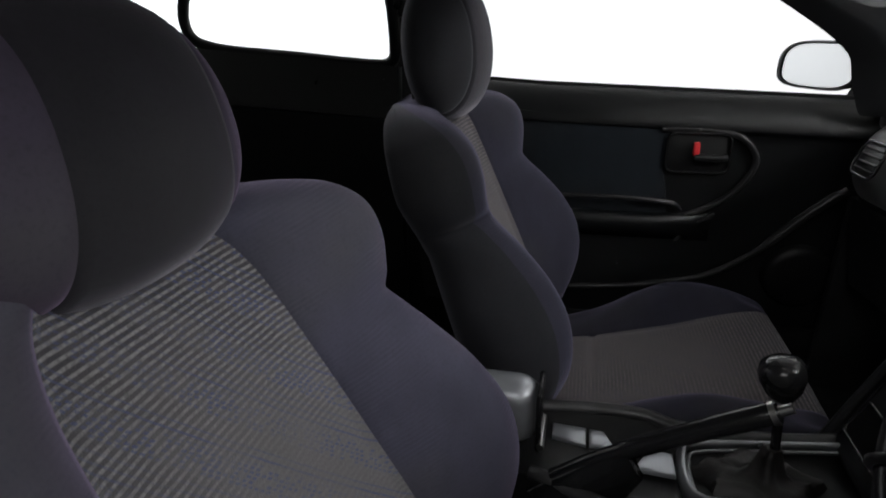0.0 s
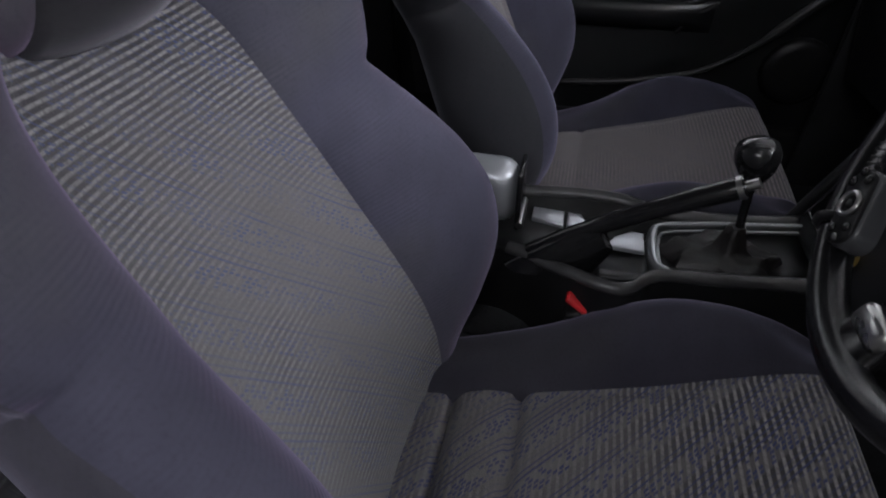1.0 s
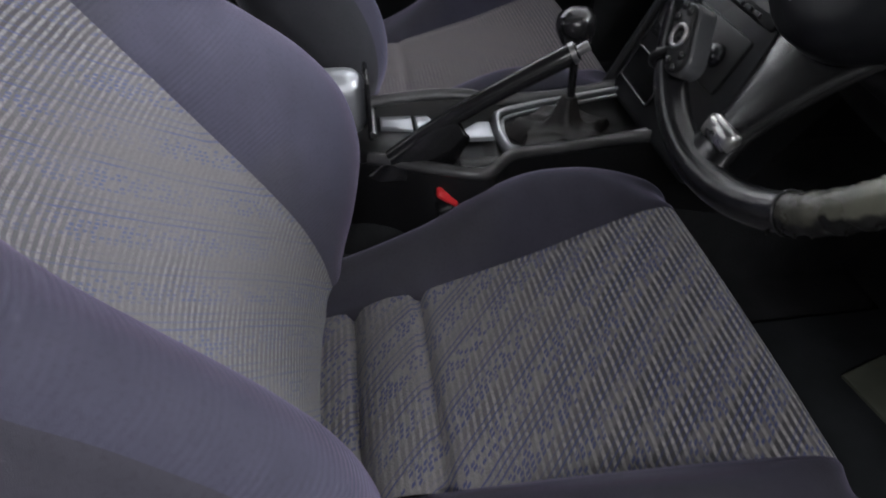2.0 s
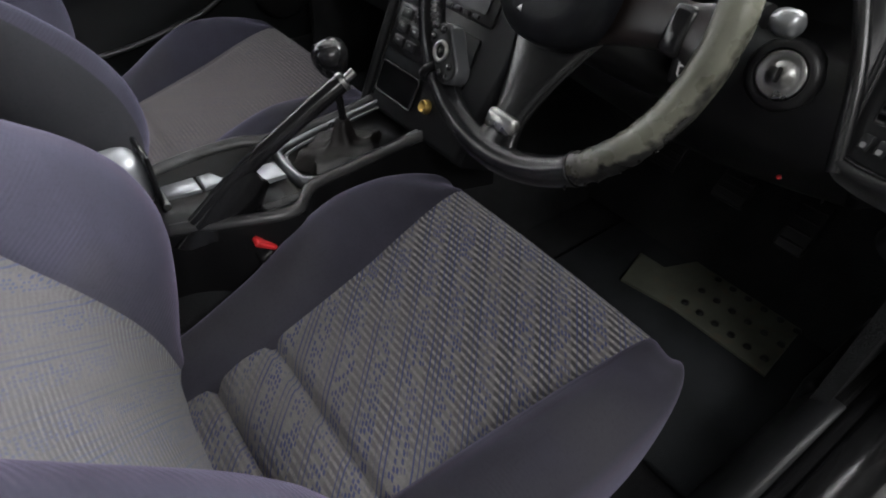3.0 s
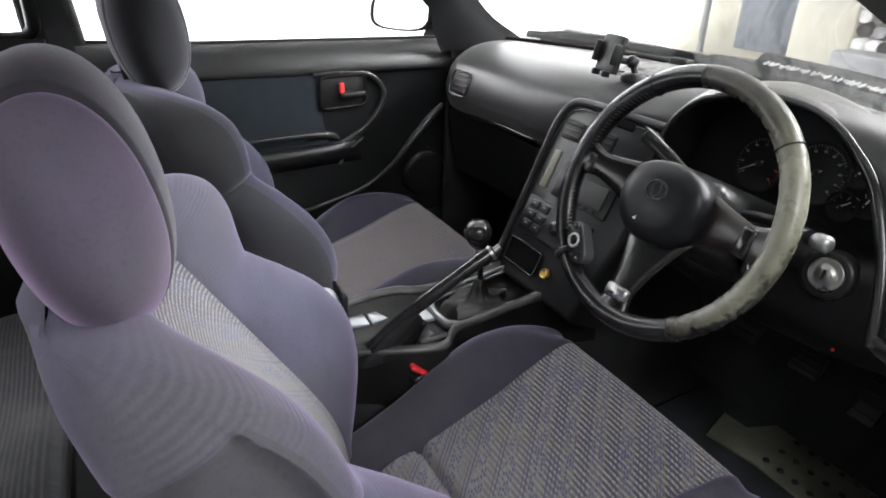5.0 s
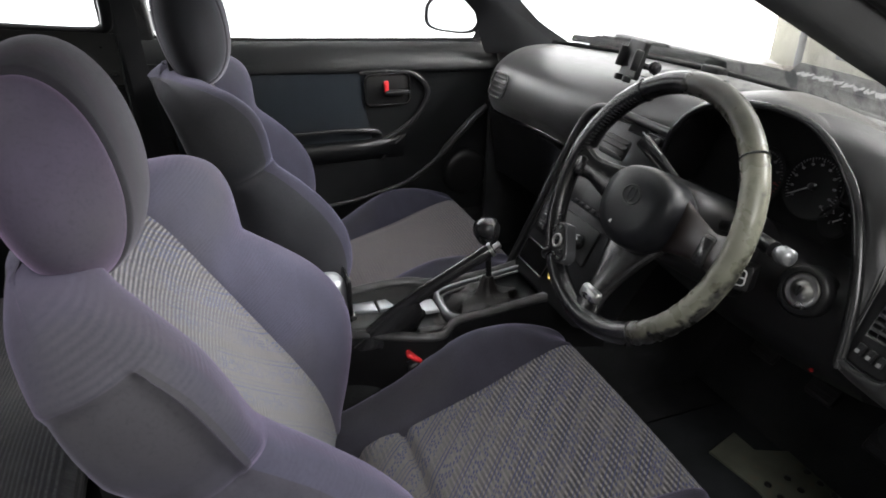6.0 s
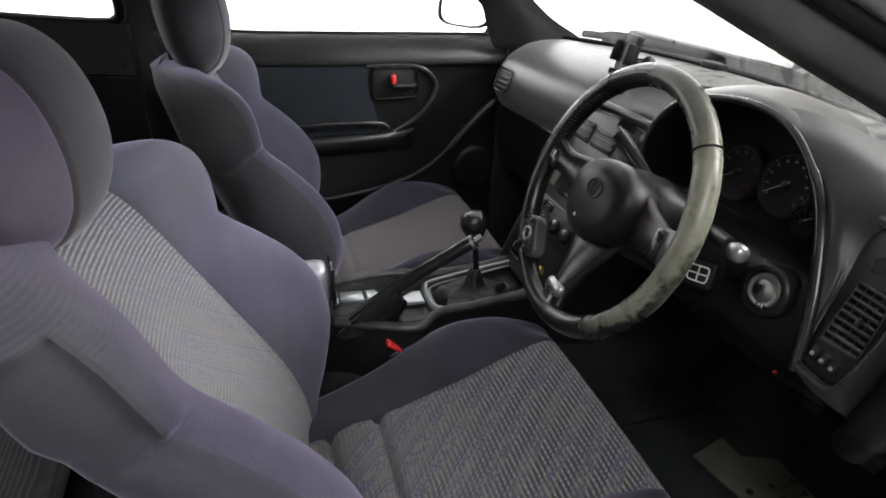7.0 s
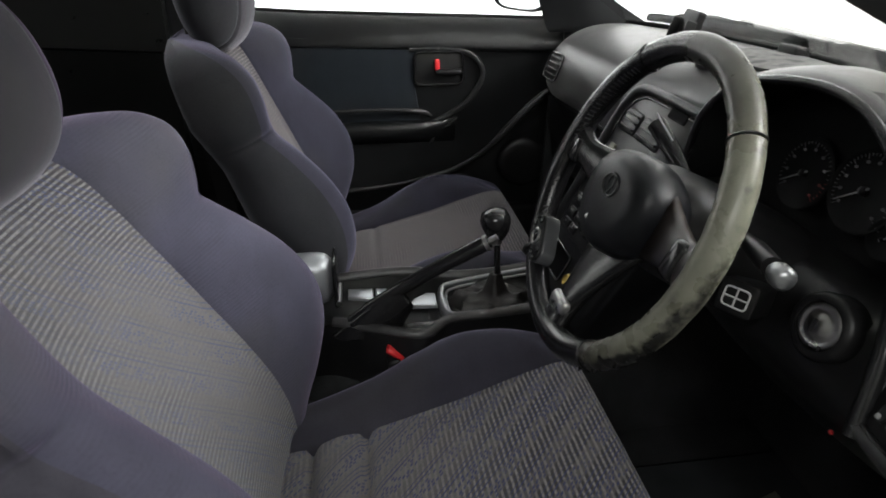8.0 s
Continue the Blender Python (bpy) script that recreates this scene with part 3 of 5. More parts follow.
    for side in (1, -1):
        rows, uvs = strip2(cut, 36, side, 0.004)
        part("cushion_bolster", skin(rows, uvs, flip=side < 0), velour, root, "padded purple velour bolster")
    rl, ul = strip2(36, 48, 1)
    rr, ur = strip2(36, 48, -1)
    part("cushion_base", skin([p + list(reversed(q))[1:] for p, q in zip(rl, rr)]), BLACK, root)
    for side in (1, -1):
        part("seat_rail", box((0.46, 0.04, 0.05), (0.18, side * 0.18, 0.02), 0.006), BLACK, root)
        part("rail_strip", tube([(-0.10, side * 0.245, 0.130), (0.02, side * 0.252, 0.118)], 0.004, 8), CHROME, root, "shiny metal rail end")
        part("side_cover", slab([(-0.10, -0.02), (0.40, 0.0), (0.38, 0.05), (0.0, 0.075), (-0.08, 0.10)], Matrix.Translation((0, side * 0.222, 0.06)) @ Euler((math.pi / 2, 0, 0)).to_matrix().to_4x4(), 0.02), BLACK, root)
    return root


driver = seat("driver_seat", "purple velour sports seat with ribbed grey striped centre", (0.022, -0.355, FLOOR_Z), INSERT, CUSHION, radians(28), PURPLE_B, PURPLE, PURPLE_LIT, (0.026, 0.648, 0.012), 1.0, 0.020, PURPLE_F, 0.22, 0.009)
passenger = seat("passenger_seat", "purple velour sports seat, shade in its colour, with faded grey centre", (0.062, 0.40, FLOOR_Z), INSERT_P, INSERT_P, radians(22.5), PURPLE_P, PURPLE_P, FLANK_SHADE, (0.012, 0.658, 0.040), 0.25, 0.0, FLANK_SHADE, 0.1, 0.001, 1.08)


def rear_seat():
    root = thing("rear_seat", "rear bench in dark ribbed cloth behind the front seats", "car seat", at=(-0.75, 0, 0.25))
    rows, uvs = [], []
    for x, z in curve([(0.30, 0.0), (0.33, 0.06), (0.30, 0.11), (0.15, 0.10), (0.0, 0.07)], 16):
        rows.append([(x, y, z + 0.01 * math.cos(y * 12)) for y in np.linspace(-0.58, 0.58, 24)])
        uvs.append([(y, x + z) for y in np.linspace(-0.58, 0.58, 24)])
    part("cushion", thicken(skin(rows, uvs), 0.02), INSERT_R, root)
    rows, uvs = [], []
    for x, z in curve([(0.02, 0.05), (-0.04, 0.25), (-0.13, 0.48), (-0.18, 0.50), (-0.22, 0.40)], 16):
        rows.append([(x, y, z + 0.01 * math.cos(y * 12)) for y in np.linspace(-0.58, 0.58, 24)])
        uvs.append([(y, z - x) for y in np.linspace(-0.58, 0.58, 24)])
    part("backrest", thicken(skin(rows, uvs), 0.02), INSERT_R, root)


rear_seat()


# ---------------------------------------------------------------- car body
def quad_sheet(corners, thick, bend=None, n=10):
    """A sheet between four corners (a, b along the bottom, c, d above a, b), thickened; bend adds a bow along its normal."""
    a, b, c, d = [Vector(p) for p in corners]
    nor = (b - a).cross(c - a).normalized()
    rows = []
    for v in np.linspace(0, 1, n).tolist():
        row = []
        for u in np.linspace(0, 1, n).tolist():
            p = a.lerp(b, u).lerp(c.lerp(d, u), v)
            if bend:
                p = p + nor * bend * 4 * u * (1 - u)
            row.append(p)
        rows.append(row)
    return thicken(skin(rows), thick)


def body():
    solid("car_floor", box((2.4, 1.46, 0.06), (0.0, 0, FLOOR_Z - 0.03), 0.02), CARPET, "black carpeted car floor", "car floor", "structure")
    hump = skin([[(x, y, z) for y, z in curve([(-0.12, FLOOR_Z), (-0.10, 0.34), (0, 0.37), (0.10, 0.34), (0.12, FLOOR_Z)], 13)] for x in (-0.40, 0.0, 0.5, 1.05)])
    solid("tunnel", thicken(hump, 0.01), CARPET, "black carpeted centre tunnel", "car floor", "structure")
    solid("firewall", quad_sheet([(0.86, -0.72, 0.22), (0.86, 0.72, 0.22), (1.10, -0.72, 0.50), (1.10, 0.72, 0.50)], 0.02), CARPET, "black carpeted toe board", "car floor", "structure")
    solid("bulkhead", box((0.03, 1.46, 0.40), (1.11, 0, 0.68), 0.005), BLACK, "black bulkhead behind the dashboard", "wall", "structure")
    for side, nm in ((1, "kick_panel_left"), (-1, "kick_panel_right")):
        solid(nm, quad_sheet([(0.64, side * 0.70, 0.22), (1.1, side * 0.70, 0.22), (0.66, side * 0.715, 0.72), (1.1, side * 0.715, 0.72)], 0.02), CARPET, "black kick panel beside the footwell", "trim", "structure")
    # roof
    rows = [[(x, y, 1.215 + 0.055 * (1 - (y / 0.62) ** 2) - 0.05 * ((x + 0.35) / 0.75) ** 2) for y in np.linspace(-0.58, 0.58, 15).tolist()] for x in np.linspace(-1.05, 0.22, 14).tolist()]
    solid("ceiling_headliner", thicken(skin(rows), 0.025), surface("grey_headliner", (0.30, 0.30, 0.29), 0.9, vary=0.08), "pale grey car headliner", "ceiling", "structure")
    # front pillars
    path = curve([(0.86, -0.722, 0.822), (0.64, -0.676, 0.928), (0.42, -0.627, 1.038), (0.2, -0.580, 1.148), (0.02, -0.565, 1.205)], 24)
    up = Vector((0.006, -0.019, 0.038))
    rows = [[Vector(p) + up * f + Vector((-0.03, -0.05, -0.03)) * 0.22 * math.sin(math.pi * f) for f in np.linspace(0, 1, 9).tolist()] for p in path]
    solid("pillar_front_right", thicken(skin(rows), 0.02), PILLAR, "dark plastic covered windscreen pillar with light in its colour", "pillar", "structure")
    q = [Vector(p) + up for p in path]
    solid("door_seal_right", tube([p + Vector((0.002, -0.004, 0.006)) for p in q], 0.009, 8), BLACK, "black rubber door seal along the pillar", "trim", "structure")
    solid("door_channel_right", joined(tube([p + Vector((0.006, -0.012, 0.020)) for p in q], 0.009, 8), tube([p + Vector((0.009, -0.017, 0.036)) for p in q], 0.009, 8)), GREY_M, "grey metal door channel along the pillar", "trim", "structure")
    solid("body_pillar_right", tube([p + Vector((0.018, -0.026, 0.076)) for p in q], 0.036, 10), PAINT, "dark red painted outer pillar", "car body", "structure")
    edge = curve([(0.66, 0.93, 0.752, 0.855), (0.645, 0.895, 0.748, 0.87), (0.625, 0.80, 0.735, 0.923), (0.600, 0.715, 0.715, 0.987), (0.495, 0.61, 0.690, 1.062), (0.36, 0.47, 0.655, 1.13), (0.10, 0.20, 0.60, 1.20)], 28)
    rows = []
    for xa, xb, y, z in edge:
        rows.append([(xa + (xb - xa) * f, y - 0.018 * math.sin(math.pi * f) - 0.03 * f, z + 0.004 * f) for f in np.linspace(0, 1, 9).tolist()])
    solid("pillar_front_left", thicken(skin(rows), 0.03), PILLAR_L, "black plastic covered windscreen pillar", "pillar", "structure")
    # rear pillars of the door openings
    for side, nm in ((1, "pillar_mid_left"), (-1, "pillar_mid_right")):
        shift = 0.0 if side > 0 else -0.30
        bm = slab([(-0.085, -0.36), (0.085, -0.36), (0.062, 0.30), (0.04, 0.62), (-0.07, 0.62), (-0.06, 0.30)], frame_at((-0.31 + shift, side * 0.755, 0.58), (0, -side, 0.12)), 0.08, 0.012)
        solid(nm, bm, BLACK, "black plastic pillar trim with seat belt", "pillar", "structure")
    # side panels beside the rear seat, with the lower edge of the quarter window
    for side, nm in ((1, "side_panel_left"), (-1, "side_panel_right")):
        x1 = -0.325 if side > 0 else -0.62
        bm = joined(quad_sheet([(-1.25, side * 0.72, 0.22), (x1, side * 0.72, 0.22), (-1.25, side * 0.70, 0.87), (x1, side * 0.70, 0.815)], 0.03),
                    quad_sheet([(-1.25, side * 0.70, 0.87), (x1, side * 0.70, 0.815), (-1.25, side * 0.715, 1.005), (x1, side * 0.715, 0.932)], 0.03))
        solid(nm, bm, DOORV, "black vinyl rear side panel under the quarter window", "trim panel", "structure")
        crease = tube([(x1 + (-1.25 - x1) * f, side * 0.698, 0.818 + 0.055 * f) for f in np.linspace(0, 1, 12).tolist()], 0.008, 8)
        solid("trim_side_crease_" + nm[11:], crease, SATIN, "black rounded crease along the side panel", "trim", "structure")
        edge = tube(curve([(-0.335, side * 0.665, 1.14), (-0.336, side * 0.702, 0.985), (-0.350, side * 0.714, 0.945), (-0.40, side * 0.715, 0.938), (-0.6, side * 0.715, 0.956), (-0.80, side * 0.715, 0.975), (-0.87, side * 0.712, 1.01), (-0.86, side * 0.70, 1.09), (-0.75, side * 0.64, 1.19)], 40), 0.014, 8)
        solid("trim_quarter_window_" + nm[11:], edge, BLACK, "black rubber edge of the quarter window", "trim", "structure")
    solid("rear_wall", quad_sheet([(-1.30, -0.75, 0.22), (-1.30, 0.75, 0.22), (-1.45, -0.75, 0.95), (-1.45, 0.75, 0.95)], 0.03), CARPET, "black luggage area trim", "wall", "structure")
    # windscreen and its lower edge
    ys = np.linspace(-1, 1, 25).tolist()
    bx = lambda y: 0.918 - (0.25 if y < 0 else 0.13) * y * y
    rows = []
    for v in np.linspace(0, 1, 14).tolist():
        rows.append([((1 - v) * bx(0.71 * u) + v * (0.22 - 0.06 * u * u), ((1 - v) * 0.71 + v * 0.56) * u, (1 - v) * (0.884 - 0.022 * u * u) + v * (1.20 - 0.03 * u * u) + 0.05 * math.sin(math.pi * v)) for u in ys])
    ws = solid("windscreen", thicken(skin(rows), 0.004), GLASS, "clear laminated windscreen", "window", "structure")
    ws.visible_shadow = False
    solid("trim_windscreen", tube([(x - 0.004, y, z + 0.002) for x, y, z in rows[0]], 0.012, 8, flat=0.7), RUBBER, "black rubber windscreen edge", "trim", "structure")
    # cowl and bonnet
    base = rows[0]
    rows = []
    for v in np.linspace(0, 1, 26).tolist():
        rows.append([(x + 0.02 + 0.15 * v, y * (1 + 0.02 * v), z - 0.014 + 0.006 * math.sin(v * 14) + 0.006 * noise.noise((x * 40, y * 25, v * 9))) for x, y, z in curve(base, 80)])
    solid("cowl", thicken(skin(rows), 0.01), surface("weathered_cowl", (0.045, 0.047, 0.044), 0.7, vary=0.75, big=40, grain=200, depth=0.002), "weathered grey cowl with grime under the windscreen", "cowl", "structure")
    rows = []
    for v in np.linspace(0, 1, 12).tolist():
        rows.append([(x + 0.15 + 1.0 * v, y * (1 + 0.02 - 0.12 * v), z - 0.004 - 0.07 * v - 0.12 * v * v) for x, y, z in base])
    solid("bonnet", thicken(skin(rows), 0.012), PAINT, "dark red car bonnet", "car body", "structure")
    for side, nm in ((1, "fender_left"), (-1, "fender_right")):
        solid(nm, quad_sheet([(0.78, side * 0.84, 0.30), (2.2, side * 0.80, 0.30), (0.78, side * 0.76, 0.84), (2.2, side * 0.66, 0.66)], 0.02), PAINT, "dark red front wing", "car body", "structure")
    # hinge posts in front of the doors
    for side, nm in ((1, "pillar_hinge_left"), (-1, "pillar_hinge_right")):
        solid(nm, box((0.32, 0.06, 0.62), (0.94, side * 0.757, 0.53), 0.02), BLACK, "black hinge post beside the footwell", "pillar", "structure")
    # sills
    prof = curve([(-0.655, 0.225), (-0.672, 0.300), (-0.690, 0.328), (-0.716, 0.334), (-0.727, 0.322), (-0.733, 0.318), (-0.745, 0.338), (-0.772, 0.342), (-0.800, 0.326), (-0.812, 0.28), (-0.812, 0.20)], 34)
    solid("sill_right", thicken(skin([[(x, y, z) for y, z in prof] for x in np.linspace(-0.60, 0.80, 12).tolist()]), 0.006), PAINTSILL, "black painted door sill with worn gloss", "sill", "structure")
    solid("sill_plate_right", thicken(skin([[(x, y, z + 0.005) for y, z in prof[1:12]] for x in np.linspace(-0.50, 0.66, 10).tolist()]), 0.004), GREY_PL, "dark grey scuff plate along the door sill", "sill", "structure")
    solid("door_seal_sill", tube([(x, -0.7295, 0.329) for x in np.linspace(-0.58, 0.80, 16).tolist()], 0.009, 8), RUBBER, "black rubber door seal on the sill", "trim", "structure")
    solid("cowl_side_right", box((0.20, 0.020, 0.10), (0.76, -0.672, 0.285), 0.008), GREY_PL, "grey plastic kick trim at the sill end", "trim", "structure")
    solid("sill_left", box((2.0, 0.10, 0.24), (-0.20, 0.775, 0.215), 0.02), BLACK, "black door sill", "sill", "structure")


body()


def wiper(path, blade):
    root = thing("wiper", "black wiper arm resting at the foot of the windscreen", "wiper", "wipers", at=(path[0][0], path[0][1], path[0][2]))
    o = Vector(path[0])
    part("arm", tube([Vector(p) - o for p in path], 0.008, 8), RUBBER, root)
    part("blade", tube([Vector(p) - o for p in blade], 0.012, 6, flat=0.8), RUBBER, root)
    part("pivot", ball((0.018, 0.018, 0.014), (0, 0, 0)), BLACK, root)


def along(y0, y1, dx, dz, n=14):
    """Points along the foot of the windscreen."""
    return [(0.918 - (0.25 if y < 0 else 0.13) * y * y + dx, y, 0.884 - 0.044 * y * y + dz) for y in np.linspace(y0, y1, n).tolist()]


wiper([(0.99, 0.10, 0.893)] + along(0.02, -0.30, 0.045, 0.024, 6), along(0.10, -0.56, 0.012, 0.022))
wiper([(0.96, 0.62, 0.880)] + along(0.55, 0.30, 0.050, 0.026, 6), along(0.62, 0.06, 0.014, 0.022))
tagged(part("light_sensor", box((0.03, 0.050, 0.022), (0.885, 0.055, 0.896), 0.004), BLACK), "small black sensor box at the windscreen foot", "sensor")


# ---------------------------------------------------------------- passenger door
def door_left():
    root = thing("passenger_door", "closed black vinyl car door with dark cloth inset", "car door", at=(0.2, 0.76, 0.30))
    o = Vector((0.2, 0.76, 0.30))
    xs = np.linspace(-0.30, 0.74, 30).tolist()

    def top(x):
        return 0.884 - 0.038 * x + (0.03 * max(0, -x))

    # shell: profile down the door, repeated along it
    rows = []
    for x in xs:
        zt = top(x)
        prof = curve([(0.835, zt - 0.02), (0.822, zt + 0.002), (0.80, zt + 0.004), (0.778, zt - 0.012), (0.758, zt - 0.045), (0.752, zt - 0.072), (0.762, zt - 0.085), (0.764, 0.68), (0.764, 0.55), (0.760, 0.48), (0.752, 0.40), (0.752, 0.32)], 40)
        rows.append([Vector((x, y, z)) - o for y, z in prof])
    part("shell", thicken(skin(rows), 0.02), DOORV, root)
    # cloth inset
    out = [(-0.24, 0.60), (0.30, 0.60), (0.285, 0.70), (0.30, 0.795), (0.0, 0.812), (-0.24, 0.822)]
    m = frame_at((0, 0.758, 0), (0, -1, 0))
    flip = [(x, z) for x, z in out]
    bm = slab(flip, m, 0.006, 0.003)
    for v in bm.verts:
        v.co -= o
    part("cloth_inset", bm, DOORC, root, "dark teal cloth inset")
    # raised swoosh round the handle into the armrest
    sw = curve([(0.27, 0.797), (0.36, 0.797), (0.435, 0.784), (0.475, 0.740), (0.462, 0.690), (0.410, 0.634), (0.31, 0.588), (0.195, 0.577), (0.063, 0.575), (-0.10, 0.575), (-0.24, 0.577)], 50)
    part("trim_swoosh", tube([Vector((x, 0.757, z)) - o for x, z in sw], [0.0075] * 8 + [0.0095] * 42, 10), TRIMEDGE, root)
    # armrest shelf with grab slot
    rows = []
    for x in np.linspace(-0.24, 0.40, 20).tolist():
        f = max(0.0, min(1.0, (0.40 - x) / 0.12)) ** 0.6
        rows.append([Vector((x, 0.764 - f * d, z)) - o for d, z in [(0, 0.600), (0.022, 0.603), (0.034, 0.597), (0.038, 0.580), (0.030, 0.556), (0.0, 0.535)]])
    part("armrest", thicken(skin(rows), 0.01), DOORV, root)
    part("grab_rim", tube([Vector((x, 0.735 + 0.02 * max(0, (x - 0.2) / 0.12) ** 2, z)) - o for x, z in curve([(-0.2, 0.640), (0.0, 0.639), (0.2, 0.640), (0.30, 0.629), (0.33, 0.612)], 20)], [0.006] * 12 + [0.008] * 6 + [0.006] * 2, 8), TRIMEDGE, root)
    # handle cup with lever and lock tab
    cup = slab(rounded(0.135, 0.088, 0.018), Matrix.Translation(-o) @ frame_at((0.352, 0.756, 0.746), (0, -1, 0)), 0.004, 0.002)
    cupo = part("handle_cup", cup, BLACK, root)
    part("cup_rim", tube([Matrix.Translation(-o) @ frame_at((0.352, 0.752, 0.746), (0, -1, 0)) @ Vector((x, y, 0)) for x, y in rounded(0.135, 0.088, 0.018)], 0.0035, 6, closed=True), SATIN, cupo)
    part("lever", box((0.075, 0.016, 0.016), Vector((0.378, 0.743, 0.738)) - o, 0.006), GREY_PL, cupo, "dark grey pull lever")
    part("lock_tab", box((0.014, 0.012, 0.030), Vector((0.346, 0.745, 0.757)) - o, 0.003), RED, cupo, "red lock tab")
    # pocket edge sweeping down from the dash
    pk = curve([(0.665, 0.675), (0.627, 0.648), (0.575, 0.598), (0.50, 0.522), (0.41, 0.462), (0.33, 0.436), (0.20, 0.412), (0.0, 0.398), (-0.24, 0.392)], 40)
    part("pocket_edge", tube([Vector((x, 0.742, z)) - o for x, z in pk], [0.014] * 14 + [0.009] * 26, 10), TRIMEDGE, root)
    part("pocket_seam", tube([Vector((x, 0.752, z)) - o for x, z in curve([(0.325, 0.535), (0.36, 0.575), (0.405, 0.606)], 10)], 0.005, 8), TRIMEDGE, root)
    sp = lathe([(0.075, 0.0), (0.075, 0.012), (0.066, 0.020), (0.05, 0.022), (0.0001, 0.026)], Matrix.Translation(-o) @ frame_at((0.60, 0.752, 0.47), (0, -1, 0)), 28)
    part("speaker_grille", sp, BLACK, root, "round black speaker grille")
    # window glass in the door
    gl = thicken(skin([[Vector((x, 0.815 - 0.21 * v, top(x) + 0.30 * v)) - o for x in np.linspace(-0.28, 0.76 - 0.36 * v, 8).tolist()] for v in np.linspace(0, 1, 6).tolist()]), 0.004)
    g = part("window_glass", gl, GLASS, root, "clear side window glass")
    g.visible_shadow = False
    part("window_seal", tube([Vector((x, 0.812, top(x) + 0.006)) - o for x in xs], 0.008, 6), BLACK, root)
    return root


door_left()


def door_mirror():
    root = thing("door_mirror", "oval door mirror in black housing outside the window", "mirror", at=(0.70, 0.86, 0.89))
    m = frame_at((-0.078, 0.090, 0.035), (-0.88, -0.47, 0.0))
    out = [(0.108 * math.copysign(abs(math.cos(a)) ** 0.6, math.cos(a)) + 0.012 * math.sin(a), 0.049 * math.copysign(abs(math.sin(a)) ** 0.65, math.sin(a))) for a in np.linspace(0, 2 * math.pi, 40, endpoint=False).tolist()]
    sizes = [(1.0, 0.003), (1.09, 0.004), (1.15, -0.004), (1.10, -0.03), (0.85, -0.06), (0.4, -0.075), (0.05, -0.078)]
    rows = [[m @ Vector((x * f, y * f, h)) for x, y in out] for f, h in sizes]
    part("housing", skin(rows, closed=True, caps=(False, True)), BLACK, root)
    part("glass", slab([(x * 0.985, y * 0.985) for x, y in out], m @ Matrix.Translation((0, 0, -0.001)), 0.004, 0), MIRROR, root, "mirror glass")
    part("foot", slab([(-0.02, -0.055), (0.07, -0.055), (0.06, 0.0), (0.03, 0.035), (0.012, 0.04), (0.0, -0.01)], frame_at((-0.02, 0.03, 0.005), (-0.75, -0.66, 0)), 0.03, 0.006), BLACK, root)


door_mirror()


def lettered_strip():
    root = thing("lettered_strip", "black strip with unreadable pale lettering beside the wiper", "sign", at=(0.972, -0.20, 0.893))
    base = along(-0.06, -0.40, 0.056, 0.026, 16)
    o = Vector((0.972, -0.20, 0.893))
    part("strip", tube([Vector(p) - o for p in base], 0.030, 8, flat=0.2), RUBBER, root)
    rnd = random.Random(5)
    for k in range(24):
        y = -0.09 - 0.0115 * k
        c = Vector(along(y, y, 0.054, 0.033, 1)[0]) - o
        lean = rnd.choice((-0.5, -0.15, 0.2, 0.55))
        if k % 4 == 3:
            p, q = Vector((0.008 * rnd.choice((-1, 0, 1)), -0.006, 0)), Vector((0.0, 0.006, 0))
        else:
            p, q = Vector((-0.017, -0.012 * lean, -0.001)), Vector((0.017, 0.012 * lean, 0.003))
        part("letter_bar", tube([c + p, c + q], 0.0026, 5, flat=0.5), GREYMARK, root)


lettered_strip()


